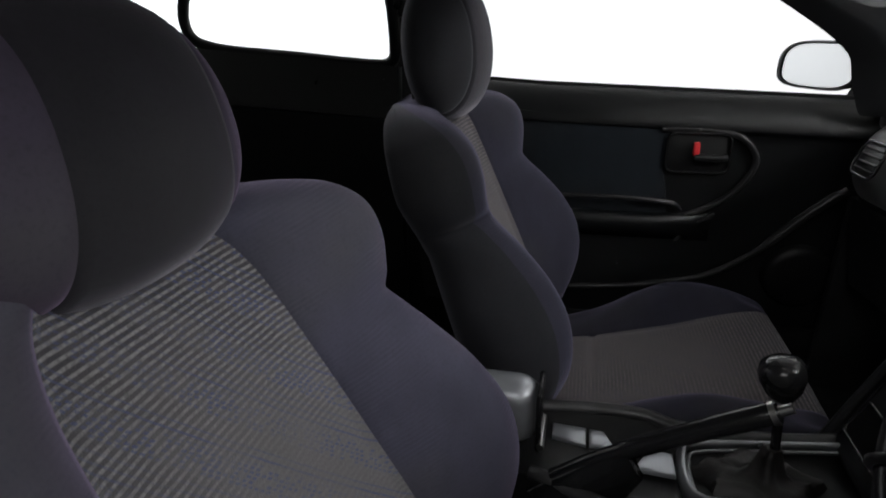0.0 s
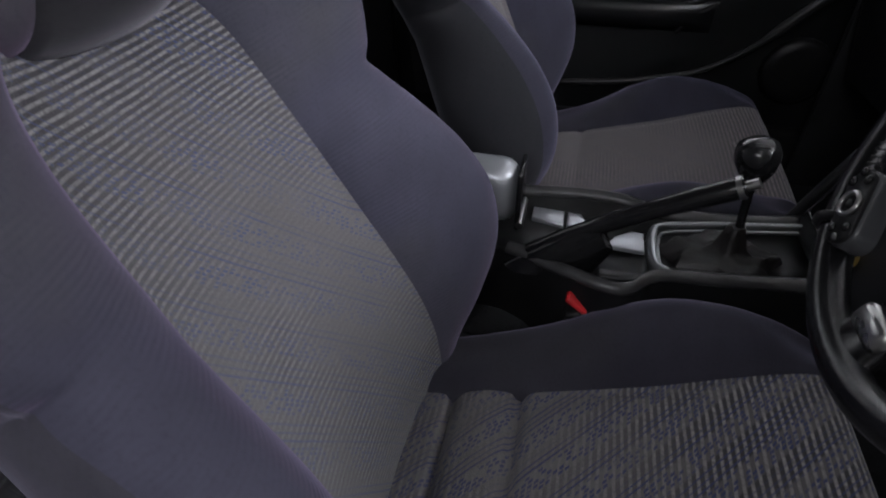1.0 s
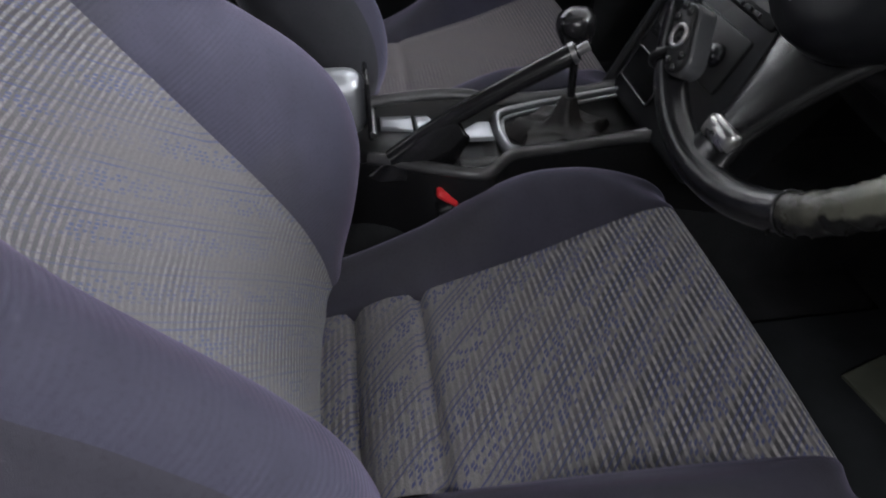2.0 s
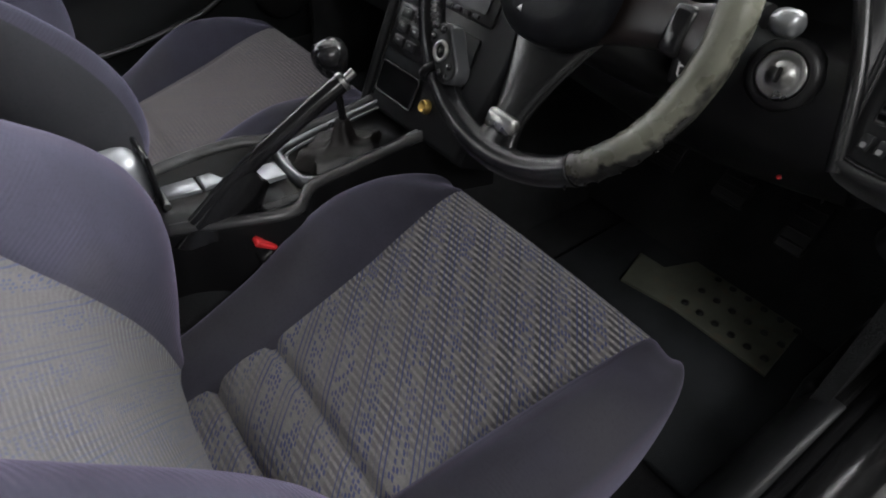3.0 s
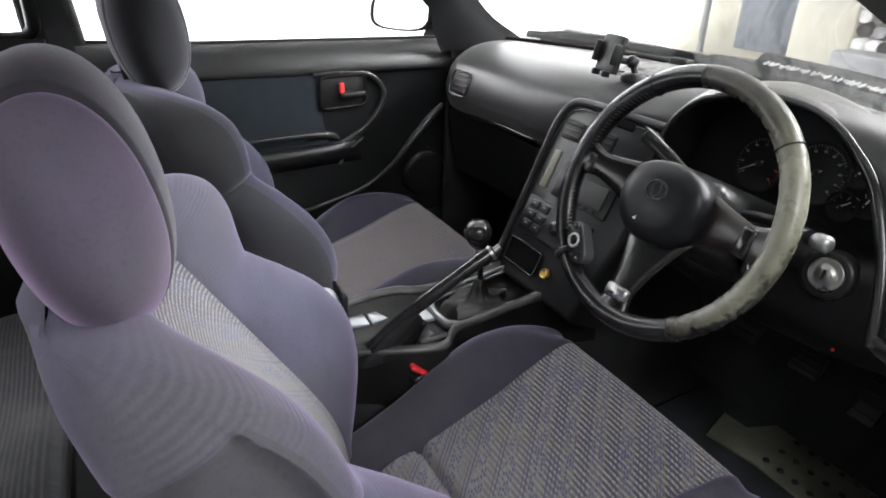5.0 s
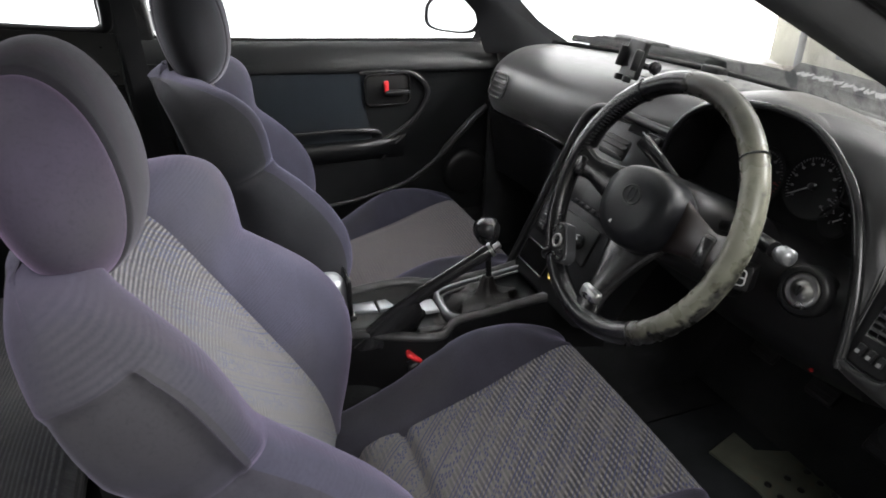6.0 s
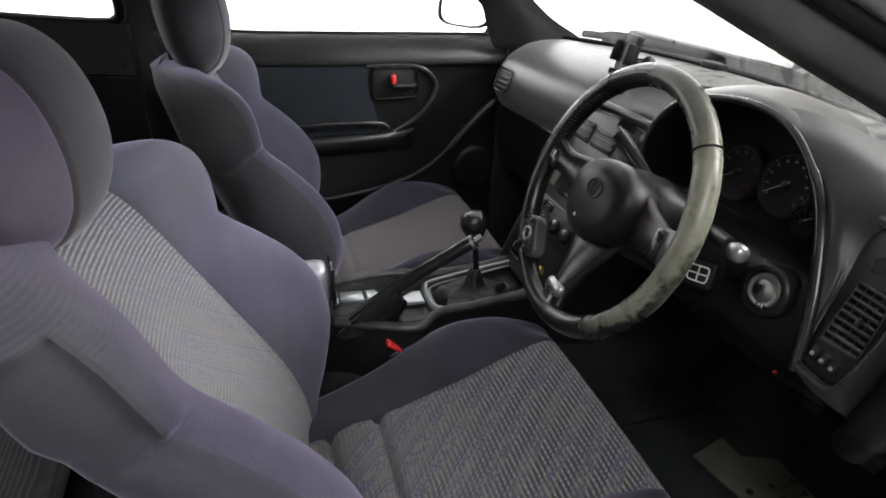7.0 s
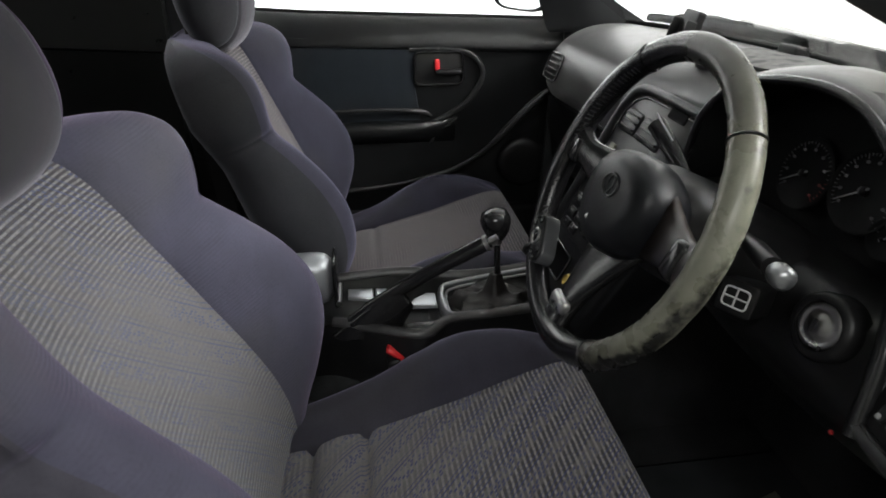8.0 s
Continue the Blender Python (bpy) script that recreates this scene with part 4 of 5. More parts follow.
# ---------------------------------------------------------------- dashboard
def dashboard():
    root = thing("dashboard", "black soft vinyl dashboard with hooded instruments", "dashboard", at=(0.7, 0, 0.6))
    o = Vector((0.7, 0, 0.6))

    def P(name, bm, mat, label="", parent=None):
        bmesh.ops.translate(bm, vec=-o, verts=bm.verts[:])
        return part(name, bm, mat, parent or root, label)

    stations = [
        (-0.745, [(0.74, 0.62), (0.66, 0.665), (0.640, 0.70), (0.640, 0.745), (0.66, 0.805), (0.70, 0.838), (0.74, 0.852), (0.785, 0.862)]),
        (-0.60, [(0.76, 0.62), (0.70, 0.69), (0.68, 0.72), (0.68, 0.77), (0.68, 0.83), (0.70, 0.868), (0.755, 0.880), (0.826, 0.868)]),
        (-0.40, [(0.76, 0.63), (0.73, 0.70), (0.71, 0.74), (0.70, 0.80), (0.70, 0.86), (0.735, 0.900), (0.80, 0.902), (0.876, 0.877)]),
        (-0.20, [(0.76, 0.63), (0.71, 0.70), (0.69, 0.74), (0.68, 0.80), (0.68, 0.86), (0.72, 0.897), (0.80, 0.901), (0.906, 0.882)]),
        (0.0, [(0.74, 0.63), (0.69, 0.70), (0.675, 0.74), (0.665, 0.79), (0.668, 0.838), (0.71, 0.882), (0.80, 0.894), (0.915, 0.884)]),
        (0.18, [(0.74, 0.63), (0.665, 0.695), (0.645, 0.715), (0.63, 0.76), (0.645, 0.83), (0.70, 0.876), (0.80, 0.890), (0.91, 0.883)]),
        (0.36, [(0.74, 0.63), (0.650, 0.70), (0.632, 0.72), (0.615, 0.76), (0.635, 0.825), (0.70, 0.870), (0.79, 0.886), (0.898, 0.878)]),
        (0.58, [(0.74, 0.63), (0.648, 0.69), (0.624, 0.712), (0.611, 0.755), (0.634, 0.817), (0.694, 0.858), (0.77, 0.875), (0.871, 0.868)]),
        (0.67, [(0.75, 0.625), (0.672, 0.678), (0.650, 0.702), (0.638, 0.748), (0.658, 0.808), (0.706, 0.846), (0.768, 0.864), (0.858, 0.865)]),
        (0.735, [(0.77, 0.62), (0.705, 0.660), (0.688, 0.688), (0.676, 0.740), (0.688, 0.792), (0.724, 0.826), (0.78, 0.846), (0.845, 0.860)]),
    ]
    flat = curve([[y] + [c for p in prof for c in p] for y, prof in stations], 61)
    rows = []
    for f in flat:
        prof = curve([(f[1 + 2 * k], f[2 + 2 * k]) for k in range(8)], 33)
        rows.append([(x, f[0], z) for x, z in prof])
    # thin sheet on the pad that carries painted glare and shadows
    ledge = [[Vector(r[k]) + Vector((0, 0, 0.005)) for k in range(24, 32)] for r in rows[8:31]]
    P("top_strip", thicken(skin(ledge), 0.002), GLARE, "grey strip painted with glare and shadow smears below the windscreen")
    P("pad", thicken(skin(rows), 0.012), DASH)
    # passenger lip line and end vent
    P("lower_lip", tube([(f[1 + 2] - 0.004, f[0], f[2 + 2] + 0.004) for f in flat[36:60]], 0.009, 8), SATIN)
    m = frame_at((0.612, 0.545, 0.784), (-0.93, -0.06, 0.34))
    vent = P("side_vent", slab(rounded(0.078, 0.058, 0.016), m, 0.02, 0.004), BLACK)
    P("vent_ring", tube([m @ Vector((x, y, 0.002)) for x, y in rounded(0.084, 0.064, 0.018)], 0.003, 6, closed=True), SATIN, "", vent)
    for k in range(4):
        P("slat", slab(rounded(0.068, 0.005, 0.002), m @ Matrix.Translation((0, -0.020 + 0.0135 * k, 0.004)), 0.006, 0.001), BLACK, "", vent)
    # dark strip standing in for the shaded gap between dashboard end and door
    P("end_gap_shade", tube([(f[1] + 0.004, 0.742, f[2]) for f in curve([(0, 0.772, 0.62), (0, 0.704, 0.662), (0, 0.686, 0.690), (0, 0.674, 0.740), (0, 0.686, 0.792), (0, 0.722, 0.824)], 24)], 0.006, 8), RUBBER)
    P("end_corner", box((0.17, 0.050, 0.060), (0.785, 0.748, 0.835), 0.016), DASH)
    # glove box under the lip
    P("glovebox", quad_sheet([(0.70, 0.16, 0.50), (0.70, 0.66, 0.50), (0.668, 0.16, 0.69), (0.668, 0.66, 0.69)], 0.03, 0.015), BLACK, "black glovebox lid")
    # instrument hood
    lip = curve([(0.565, -0.175, 0.74), (0.578, -0.192, 0.80), (0.583, -0.204, 0.862), (0.592, -0.245, 0.910), (0.602, -0.311, 0.932), (0.612, -0.385, 0.937), (0.612, -0.451, 0.921), (0.602, -0.514, 0.876), (0.587, -0.550, 0.831), (0.563, -0.587, 0.763), (0.537, -0.612, 0.691)], 45)
    mid = Vector((0.0, -0.395, 0.80))
    rows = []
    for dx, dz, grow in ((0, 0, 1.0), (0.003, 0, 1.03), (0.02, 0.002, 1.065), (0.06, 0.0, 1.10), (0.11, -0.012, 1.125), (0.17, -0.036, 1.13), (0.22, -0.064, 1.12)):
        rows.append([(x + dx, mid.y + (y - mid.y) * grow, mid.z + (z - mid.z) * grow + dz - 0.026 * min(1.0, dx / 0.06) * min(1.0, max(0.0, (k - 19) / 9))) for k, (x, y, z) in enumerate(lip[:36])])
    cols = [curve([r[k] for r in rows], 22) for k in range(36)]
    P("hood", thicken(skin(cols), 0.006), DASH)
    rows = [[(x + dx, mid.y + (y - mid.y) * g, mid.z + (z - mid.z) * g) for x, y, z in lip[:37]] for dx, g in ((0.0, 1.0), (0.02, 0.975), (0.085, 0.93))]
    P("hood_lining", thicken(skin(rows), 0.004), BLACK)
    P("hood_edge", tube([(x - 0.002, y, z) for x, y, z in lip], [0.006] * 30 + [0.008] * 15, 8), SATIN)
    # instrument face with dials
    rim_in = [(mid.y + (y - mid.y) * 0.95, mid.z + (z - mid.z) * 0.95) for x, y, z in lip[:39]]
    rows = [[(0.640 + (z0 + (0.735 - z0) * f - 0.74) * 0.237, y, z0 + (0.735 - z0) * f) for y, z0 in rim_in] for f in (0.0, 0.5, 1.0)]
    face = P("instrument_face", thicken(skin(rows), 0.004), DIALFACE)
    fm = lambda y, z: frame_at((0.628 + (z - 0.74) * 0.237, y, z), (-0.97, 0, 0.23))
    for y, z, r, n, a0, a1, na in ((-0.336, 0.826, 0.041, 9, 220, -40, 214), (-0.424, 0.838, 0.044, 11, 220, -40, 216), (-0.478, 0.852, 0.017, 4, 160, 20, 60), (-0.474, 0.806, 0.019, 4, 160, 20, 40), (-0.503, 0.818, 0.017, 4, 160, 20, 70)):
        dial = P("dial", lathe([(r + 0.003, 0.0), (r + 0.003, 0.003), (r, 0.003), (r - 0.001, 0.001), (0.0005, 0.001)], fm(y, z), 40), DIALFACE, "", face)
        fine = 4 * (n - 1) + 1 if n > 4 else n
        for k in range(fine):
            a = radians(a0 + (a1 - a0) * k / (fine - 1))
            long = k % 4 == 0 or n == 4
            h = 0.0030 if long else 0.0014
            mk = fm(y, z) @ Matrix.Translation(((0.93 * r - h) * math.cos(a), (0.93 * r - h) * math.sin(a), 0.0025)) @ Matrix.Rotation(a, 4, "Z")
            hot = n == 9 and k > 0.8 * fine
            part("tick", slab([(-h, -0.0005), (h, -0.0005), (h, 0.0005), (-h, 0.0005)], Matrix.Translation(-o) @ mk, 0.0008, 0), DIALRED if hot else DIALMARK, dial)
            if long and n > 4:
                mk = fm(y, z) @ Matrix.Translation((0.72 * r * math.cos(a), 0.72 * r * math.sin(a), 0.0025))
                part("numeral_bar", slab(rounded(0.0046, 0.0034, 0.0012, 2), Matrix.Translation(-o) @ mk, 0.0008, 0), DIALRED if hot else DIALMARK, dial)
        a = radians(na)
        nd = fm(y, z) @ Matrix.Rotation(a, 4, "Z")
        part("needle", slab([(-0.2 * r, -0.0011), (0.80 * r, -0.0005), (0.80 * r, 0.0005), (-0.2 * r, 0.0011)], Matrix.Translation(-o) @ nd @ Matrix.Translation((0, 0, 0.006)), 0.001, 0), GREYMARK, dial)
        part("needle_hub", lathe([(0.12 * r, 0.0), (0.11 * r, 0.007), (0.0005, 0.008)], Matrix.Translation(-o) @ fm(y, z), 14), BLACK, dial)
    # lower panel round the steering column
    rows = []
    for y in np.linspace(-0.62, -0.165, 22).tolist():
        e = ((y + 0.395) / 0.225) ** 2
        rows.append([(0.640, y, 0.772), (0.600, y, 0.770), (0.566 + 0.008 * e, y, 0.76), (0.556 + 0.006 * e, y, 0.72), (0.566, y, 0.66 + 0.01 * e), (0.592, y, 0.61 + 0.02 * e), (0.64, y, 0.575 + 0.03 * e), (0.72, y, 0.57)])
    P("knee_panel", thicken(skin(rows), 0.01), BLACK)
    # side pad between hood and outer vent
    rows = [[(0.612, -0.385, 0.939), (0.655, -0.435, 0.938), (0.710, -0.54, 0.908), (0.77, -0.66, 0.868)],
            [(0.612, -0.451, 0.923), (0.640, -0.54, 0.905), (0.675, -0.63, 0.872), (0.70, -0.70, 0.850)],
            [(0.602, -0.518, 0.878), (0.604, -0.552, 0.874), (0.632, -0.605, 0.868), (0.660, -0.690, 0.832)],
            [(0.587, -0.555, 0.831), (0.590, -0.568, 0.834), (0.606, -0.583, 0.836), (0.63, -0.62, 0.83)],
            [(0.563, -0.590, 0.763), (0.574, -0.598, 0.768), (0.582, -0.604, 0.775), (0.60, -0.62, 0.77)],
            [(0.537, -0.614, 0.691), (0.545, -0.614, 0.700), (0.553, -0.616, 0.708), (0.57, -0.63, 0.70)]]
    fine = [curve(r, 13) for r in rows]
    cols = [curve([fine[i][j] for i in range(6)], 30) for j in range(13)]
    P("side_pad", thicken(skin(cols), 0.006), DASH)
    vm = frame_at((0.570, -0.637, 0.765), (-0.88, 0.10, 0.45))
    out = curve([(-0.024, -0.066), (-0.033, -0.030), (-0.043, 0.018), (-0.060, 0.070), (-0.064, 0.092), (-0.050, 0.099), (-0.018, 0.090), (0.013, 0.071), (0.028, 0.044), (0.034, 0.0), (0.034, -0.040), (0.028, -0.064), (0.0, -0.068), (-0.024, -0.066)], 53)[:-1]
    mid2 = Vector((-0.008, 0.012))
    grown = lambda f: [(mid2.x + (x - mid2.x) * f, mid2.y + (y - mid2.y) * f) for x, y in out]
    rows = [[vm @ Vector((x, y, h)) for x, y in grown(f)] for f, h in ((1.0, -0.004), (1.04, 0.006), (1.10, 0.009), (1.17, 0.004), (1.26, -0.014), (1.34, -0.045), (1.38, -0.09))]
    P("vent_pod", skin(rows, closed=True), DASH, "padded surround of the side vent")
    panel = P("vent_panel", slab(out, vm @ Matrix.Translation((0, 0, 0.002)), 0.01, 0.002), BLACK)
    P("panel_edge", tube([vm @ Vector((x, y, 0.005)) for x, y in grown(1.02)], 0.0018, 6, closed=True), SATIN, "", panel)
    # slanted grille of slats over bars
    def grid(i, j):
        lo, hi = Vector((-0.0185 + 0.049 * i, -0.031 + 0.004 * i)), Vector((-0.0255 + 0.044 * i, 0.0400))
        return lo + (hi - lo) * j
    well = [grid(0, 0), grid(1, 0), grid(1, 1), grid(0, 1)]
    P("grille_well", slab([(p.x, p.y) for p in well], vm @ Matrix.Translation((0, 0, 0.0032)), 0.004, 0.0005), RUBBER, "", panel)
    for k in range(9):
        a, b = grid(0.02, k / 8), grid(0.98, k / 8)
        P("vent_slat", tube([vm @ Vector((a.x, a.y, 0.0058)), vm @ Vector((b.x, b.y, 0.0058))], 0.0024, 6, flat=0.45), SATIN, "", panel)
    for k in range(5):
        a, b = grid(k / 4, 0), grid(k / 4, 1)
        P("vent_bar", tube([vm @ Vector((a.x, a.y, 0.0045)), vm @ Vector((b.x, b.y, 0.0045))], 0.0012, 5), SATIN, "", panel)
    P("vent_thumbwheel", box((0.004, 0.010, 0.006), vm @ Vector((0.006, 0.004, 0.009)), 0.0015, vm.to_3x3()), GREY_PL, "", panel)
    P("round_blank", tube([vm @ Vector((-0.022 + 0.0085 * math.cos(g), 0.064 + 0.0085 * math.sin(g), 0.0028)) for g in np.linspace(0, 2 * math.pi, 20, endpoint=False).tolist()], 0.0009, 5, closed=True), SATIN, "", panel)
    for k in range(3):
        P("button", slab(rounded(0.0095, 0.014, 0.002), vm @ Matrix.Translation((-0.013 + 0.0145 * k, -0.049, 0.006)), 0.006, 0.001), GREY_PL, "", panel)
        P("button_mark", slab(rounded(0.0045, 0.0045, 0.001), vm @ Matrix.Translation((-0.013 + 0.0145 * k, -0.052, 0.0075)), 0.001, 0), GREYMARK, "", panel)
    P("outer_roll", tube(curve([(0.70, -0.665, 0.86), (0.66, -0.70, 0.845), (0.615, -0.72, 0.80), (0.58, -0.715, 0.74), (0.562, -0.70, 0.68), (0.57, -0.68, 0.63)], 20), [0.02] + [0.028] * 12 + [0.024] * 4 + [0.02] * 3, 14), BLACK)
    # ignition lock
    im = frame_at((0.552, -0.529, 0.748), (-0.93, -0.1, 0.30))
    P("ignition_ring", lathe([(0.034, -0.02), (0.034, 0.003), (0.030, 0.008), (0.0245, 0.008), (0.0235, 0.003)], im), BLACK)
    P("ignition_lock", lathe([(0.0235, 0.0), (0.0235, 0.005), (0.021, 0.007), (0.018, 0.006), (0.012, 0.006), (0.010, 0.010), (0.0005, 0.010)], im), CHROME, "brushed metal ignition lock")
    P("key_slot", slab(rounded(0.004, 0.014, 0.001), im @ Matrix.Translation((0, 0, 0.0145)), 0.001, 0), BLACK)
    P("warning_light", ball((0.0028, 0.0028, 0.0028), (0.575, -0.556, 0.637)), RED, "small red lamp")
    return root


dash = dashboard()


def centre_stack():
    root = thing("centre_stack", "dark grey centre console panel with radio and switches", "console", at=(0.55, 0, 0.5))
    o = Vector((0.55, 0, 0.5))
    up = Vector((0.161, 0, 0.326)).normalized()
    nor = Vector((-up.z, 0, up.x))
    m = Matrix((Vector((0, -1, 0)), up, nor)).transposed().to_4x4()
    m.translation = Vector((0.550, -0.025, 0.652)) - o

    def P(name, bm, mat, label="", parent=None):
        return part(name, bm, mat, parent or root, label)

    out = curve([(-0.140, -0.205), (-0.146, -0.10), (-0.150, 0.04), (-0.152, 0.13), (-0.144, 0.175), (-0.118, 0.200), (-0.05, 0.206), (0.06, 0.206), (0.15, 0.205), (0.165, 0.19)], 46) + [(0.150, 0.0), (0.125, -0.20)]
    P("body", slab(out, m, 0.10, 0.012), GREY_PL)
    rim = [m @ Vector((x + 0.004, y - 0.003, 0.003)) for x, y in out[:42]]
    P("edge_trim", tube(rim, 0.0085, 10), GREY_PL, "raised rounded frame")
    rim = [m @ Vector((x + 0.018, y - 0.016, 0.001)) for x, y in out[2:38]]
    P("inner_line", tube(rim, 0.002, 6), SATIN)
    T = lambda x, y, z=0.004: m @ Matrix.Translation((x, y, z))
    for x, w in ((-0.092, 0.060), (-0.010, 0.080)):
        v = P("air_vent", slab(rounded(w, 0.042, 0.006), T(x, 0.140), 0.01, 0.003), BLACK)
        for k in range(3):
            P("slat", slab(rounded(w - 0.008, 0.004, 0.001, 2), T(x, 0.128 + 0.012 * k, 0.008), 0.006, 0.001), BLACK, "", v)
    # no recess: the slot's shade is the black of a flat plate
    P("clock_slot", slab(rounded(0.055, 0.018, 0.004), T(0.030, 0.186), 0.006, 0.002), RUBBER, "black plate for the shaded slot over the vents")
    P("hazard_switch", lathe([(0.009, 0.0), (0.009, 0.006), (0.006, 0.008), (0.0005, 0.008)], T(0.098, 0.180, 0.002), 18), GREY_PL, "round grey switch")
    P("cream_strip", slab(rounded(0.020, 0.084, 0.003), T(-0.104, 0.050, 0.004), 0.008, 0.002), surface("pale_cream", (0.16, 0.155, 0.115), 0.4, vary=0.2), "pale cream strip")
    r = P("radio", slab(rounded(0.165, 0.078, 0.006), T(0.010, 0.042), 0.012, 0.002), BLACK, "black car radio")
    P("display", slab(rounded(0.092, 0.044, 0.006), T(0.028, 0.040, 0.006), 0.002, 0), GREY_PL, "grey radio display", r)
    for k in range(5):
        P("key", slab(rounded(0.014, 0.007, 0.002), T(-0.030 + 0.021 * k, 0.010, 0.007), 0.003, 0.001), GREY_PL, "", r)
    h = P("heater_panel", slab(rounded(0.205, 0.078, 0.006), T(-0.022, -0.055), 0.010, 0.002), BLACK)
    for i in range(2):
        for j in range(3):
            P("switch", slab(rounded(0.027, 0.017, 0.003), T(-0.096 + 0.033 * i, -0.077 + 0.023 * j, 0.008), 0.006, 0.002), GREY_PL, "", h)
            P("switch_mark", slab(rounded(0.007, 0.002, 0.0005, 1), T(-0.096 + 0.033 * i, -0.075 + 0.023 * j, 0.0095), 0.001, 0), GREYMARK, "", h)
    for x in (-0.010, 0.040):
        P("heater_knob", lathe([(0.016, 0.0), (0.016, 0.008), (0.012, 0.013), (0.0005, 0.013)], T(x, -0.055, 0.002), 24), SATIN, "", h)
    # flat plate whose black stands for shade inside the pocket
    slot = P("pocket", slab(rounded(0.104, 0.050, 0.006), T(-0.066, -0.142, 0.003), 0.004, 0.001), RUBBER, "black plate for the shaded storage slot")
    P("pocket_rim", tube([T(-0.066, -0.142, 0.004) @ Vector((x, y, 0)) for x, y in rounded(0.106, 0.052, 0.007)], 0.0025, 6, closed=True), SATIN, "", slot)
    P("lighter", lathe([(0.012, 0.0), (0.012, 0.006), (0.009, 0.010), (0.0075, 0.008), (0.0005, 0.008)], T(0.020, -0.146, 0.002), 20), GOLD, "brass lighter socket")


centre_stack()


# ---------------------------------------------------------------- steering wheel
def steering_wheel():
    C = Vector((0.406, -0.366, 0.818))
    th = radians(23)
    nor = Vector((-math.cos(th), 0, math.sin(th)))
    vv = Vector((math.sin(th), 0, math.cos(th)))
    root = thing("steering_wheel", "black leather steering wheel with pale worn rim on one side", "steering wheel", at=tuple(C))
    m = Matrix((Vector((0, -1, 0)), vv, nor)).transposed().to_4x4()
    R = 0.1735

    def arc(a0, a1, n, r=R, z=0.0):
        return [m @ Vector((r * math.cos(radians(a)), r * math.sin(radians(a)), z)) for a in np.linspace(a0, a1, n).tolist()]

    part("rim_worn", tube(arc(-32, 41, 32), [0.0158 + 0.0002 * math.sin(k * 1.3) for k in range(32)], 16), WORN, root, "leather rubbed pale and cracked")
    part("rim_scuffed", tube(arc(-54, -32, 14), [0.0156 + 0.0008 * math.sin(k * 1.9) for k in range(14)], 16), WORN, root, "torn leather, pale and black")
    for a in (-58, -51, -47, -40, -34, -29):
        w = radians(a)
        p = m @ Vector(((R + 0.0155) * math.cos(w), (R + 0.0155) * math.sin(w), 0.002))
        part("loose_flap", tube([p, p + m.to_3x3() @ Vector((0.004 * math.cos(w + 0.8), 0.005 * math.sin(w + 0.8), 0.003))], [0.0016, 0.0006], 5), WORN, root, "frayed leather end")
    part("rim_upper", tube(arc(42, 96, 26), 0.0156, 16), WORN, root, "dark leather rubbed olive")
    part("rim_leather", tube(arc(96, 306, 82), 0.0155, 16), LEATHER, root, "black stitched leather")
    for a in (41.5, 122.5, -54.5):
        part("rim_seam", tube([m @ (Matrix.Rotation(radians(a), 4, "Z") @ Vector((R + 0.0163 * math.cos(g), 0, 0.0163 * math.sin(g)))) for g in np.linspace(0, 2 * math.pi, 18, endpoint=False).tolist()], 0.0012, 5, closed=True), LEATHER, root)
    # stitches on the inner side of the rim
    for a in np.arange(126, 172, 2.2).tolist() + np.arange(192, 236, 2.2).tolist():
        p = [m @ (Matrix.Rotation(radians(a + da), 4, "Z") @ Vector((R - 0.0152 * math.cos(radians(g)), 0, 0.0156 * math.sin(radians(g))))) for da, g in ((0, 15), (0.9, 45))]
        part("stitch", tube(p, 0.0009, 4), GREY_PL, root)

    # spokes: broad and dished at the hub, tapered to the rim
    def spoke(a, w0, w1, mat, label=""):
        rows = []
        for f in np.linspace(0, 1, 13).tolist():
            r = 0.030 + f * (R - 0.010 - 0.030)
            w = w1 + (w0 - w1) * (1 - f) ** 1.6 + 0.012 * max(0, f - 0.78) / 0.22
            z = -0.030 + 0.030 * f ** 0.8
            row = [(r, w * c, z + (0.012 if s_ > 0 else 0.016) * s_ - 0.003 * (1 - c * c) * (s_ > 0)) for c, s_ in [(math.cos(g), math.sin(g)) for g in np.linspace(0, 2 * math.pi, 16, endpoint=False).tolist()]]
            rows.append([m @ (Matrix.Rotation(radians(a), 4, "Z") @ Vector(p)) for p in row])
        return part("spoke", skin(rows, closed=True, caps=(True, True)), mat, root, label)

    SPOKE = surface("gloss_black_spoke", (0.007, 0.007, 0.0073), 0.22, grain=500, depth=0.0002)
    left = spoke(174, 0.046, 0.016, SPOKE)
    right = spoke(0, 0.046, 0.017, surface("brown_black_spoke", (0.012, 0.0082, 0.0068), 0.33, grain=700, depth=0.0001, vary=0.3), "brownish rubbed plastic")
    low = spoke(-90, 0.060, 0.016, SPOKE)
    for a, ob, r in ((176, left, 0.150), (-90, low, 0.140), (-1, right, 0.136)):
        bm = box((0.022, 0.034 if a > 0 else 0.040, 0.017), (r, 0, 0.0), 0.006)
        bmesh.ops.transform(bm, matrix=m @ Matrix.Rotation(radians(a), 4, "Z"), verts=bm.verts[:])
        part("spoke_end", bm, CHROME if a == -90 else SATIN, ob)
    # hub pad
    out = [(0.066 * math.copysign(abs(math.cos(a)) ** 0.92, math.cos(a)) * (1 + 0.08 * math.sin(a)), 0.056 * math.copysign(abs(math.sin(a)) ** 0.85, math.sin(a)) - 0.002) for a in np.linspace(0, 2 * math.pi, 40, endpoint=False).tolist()]
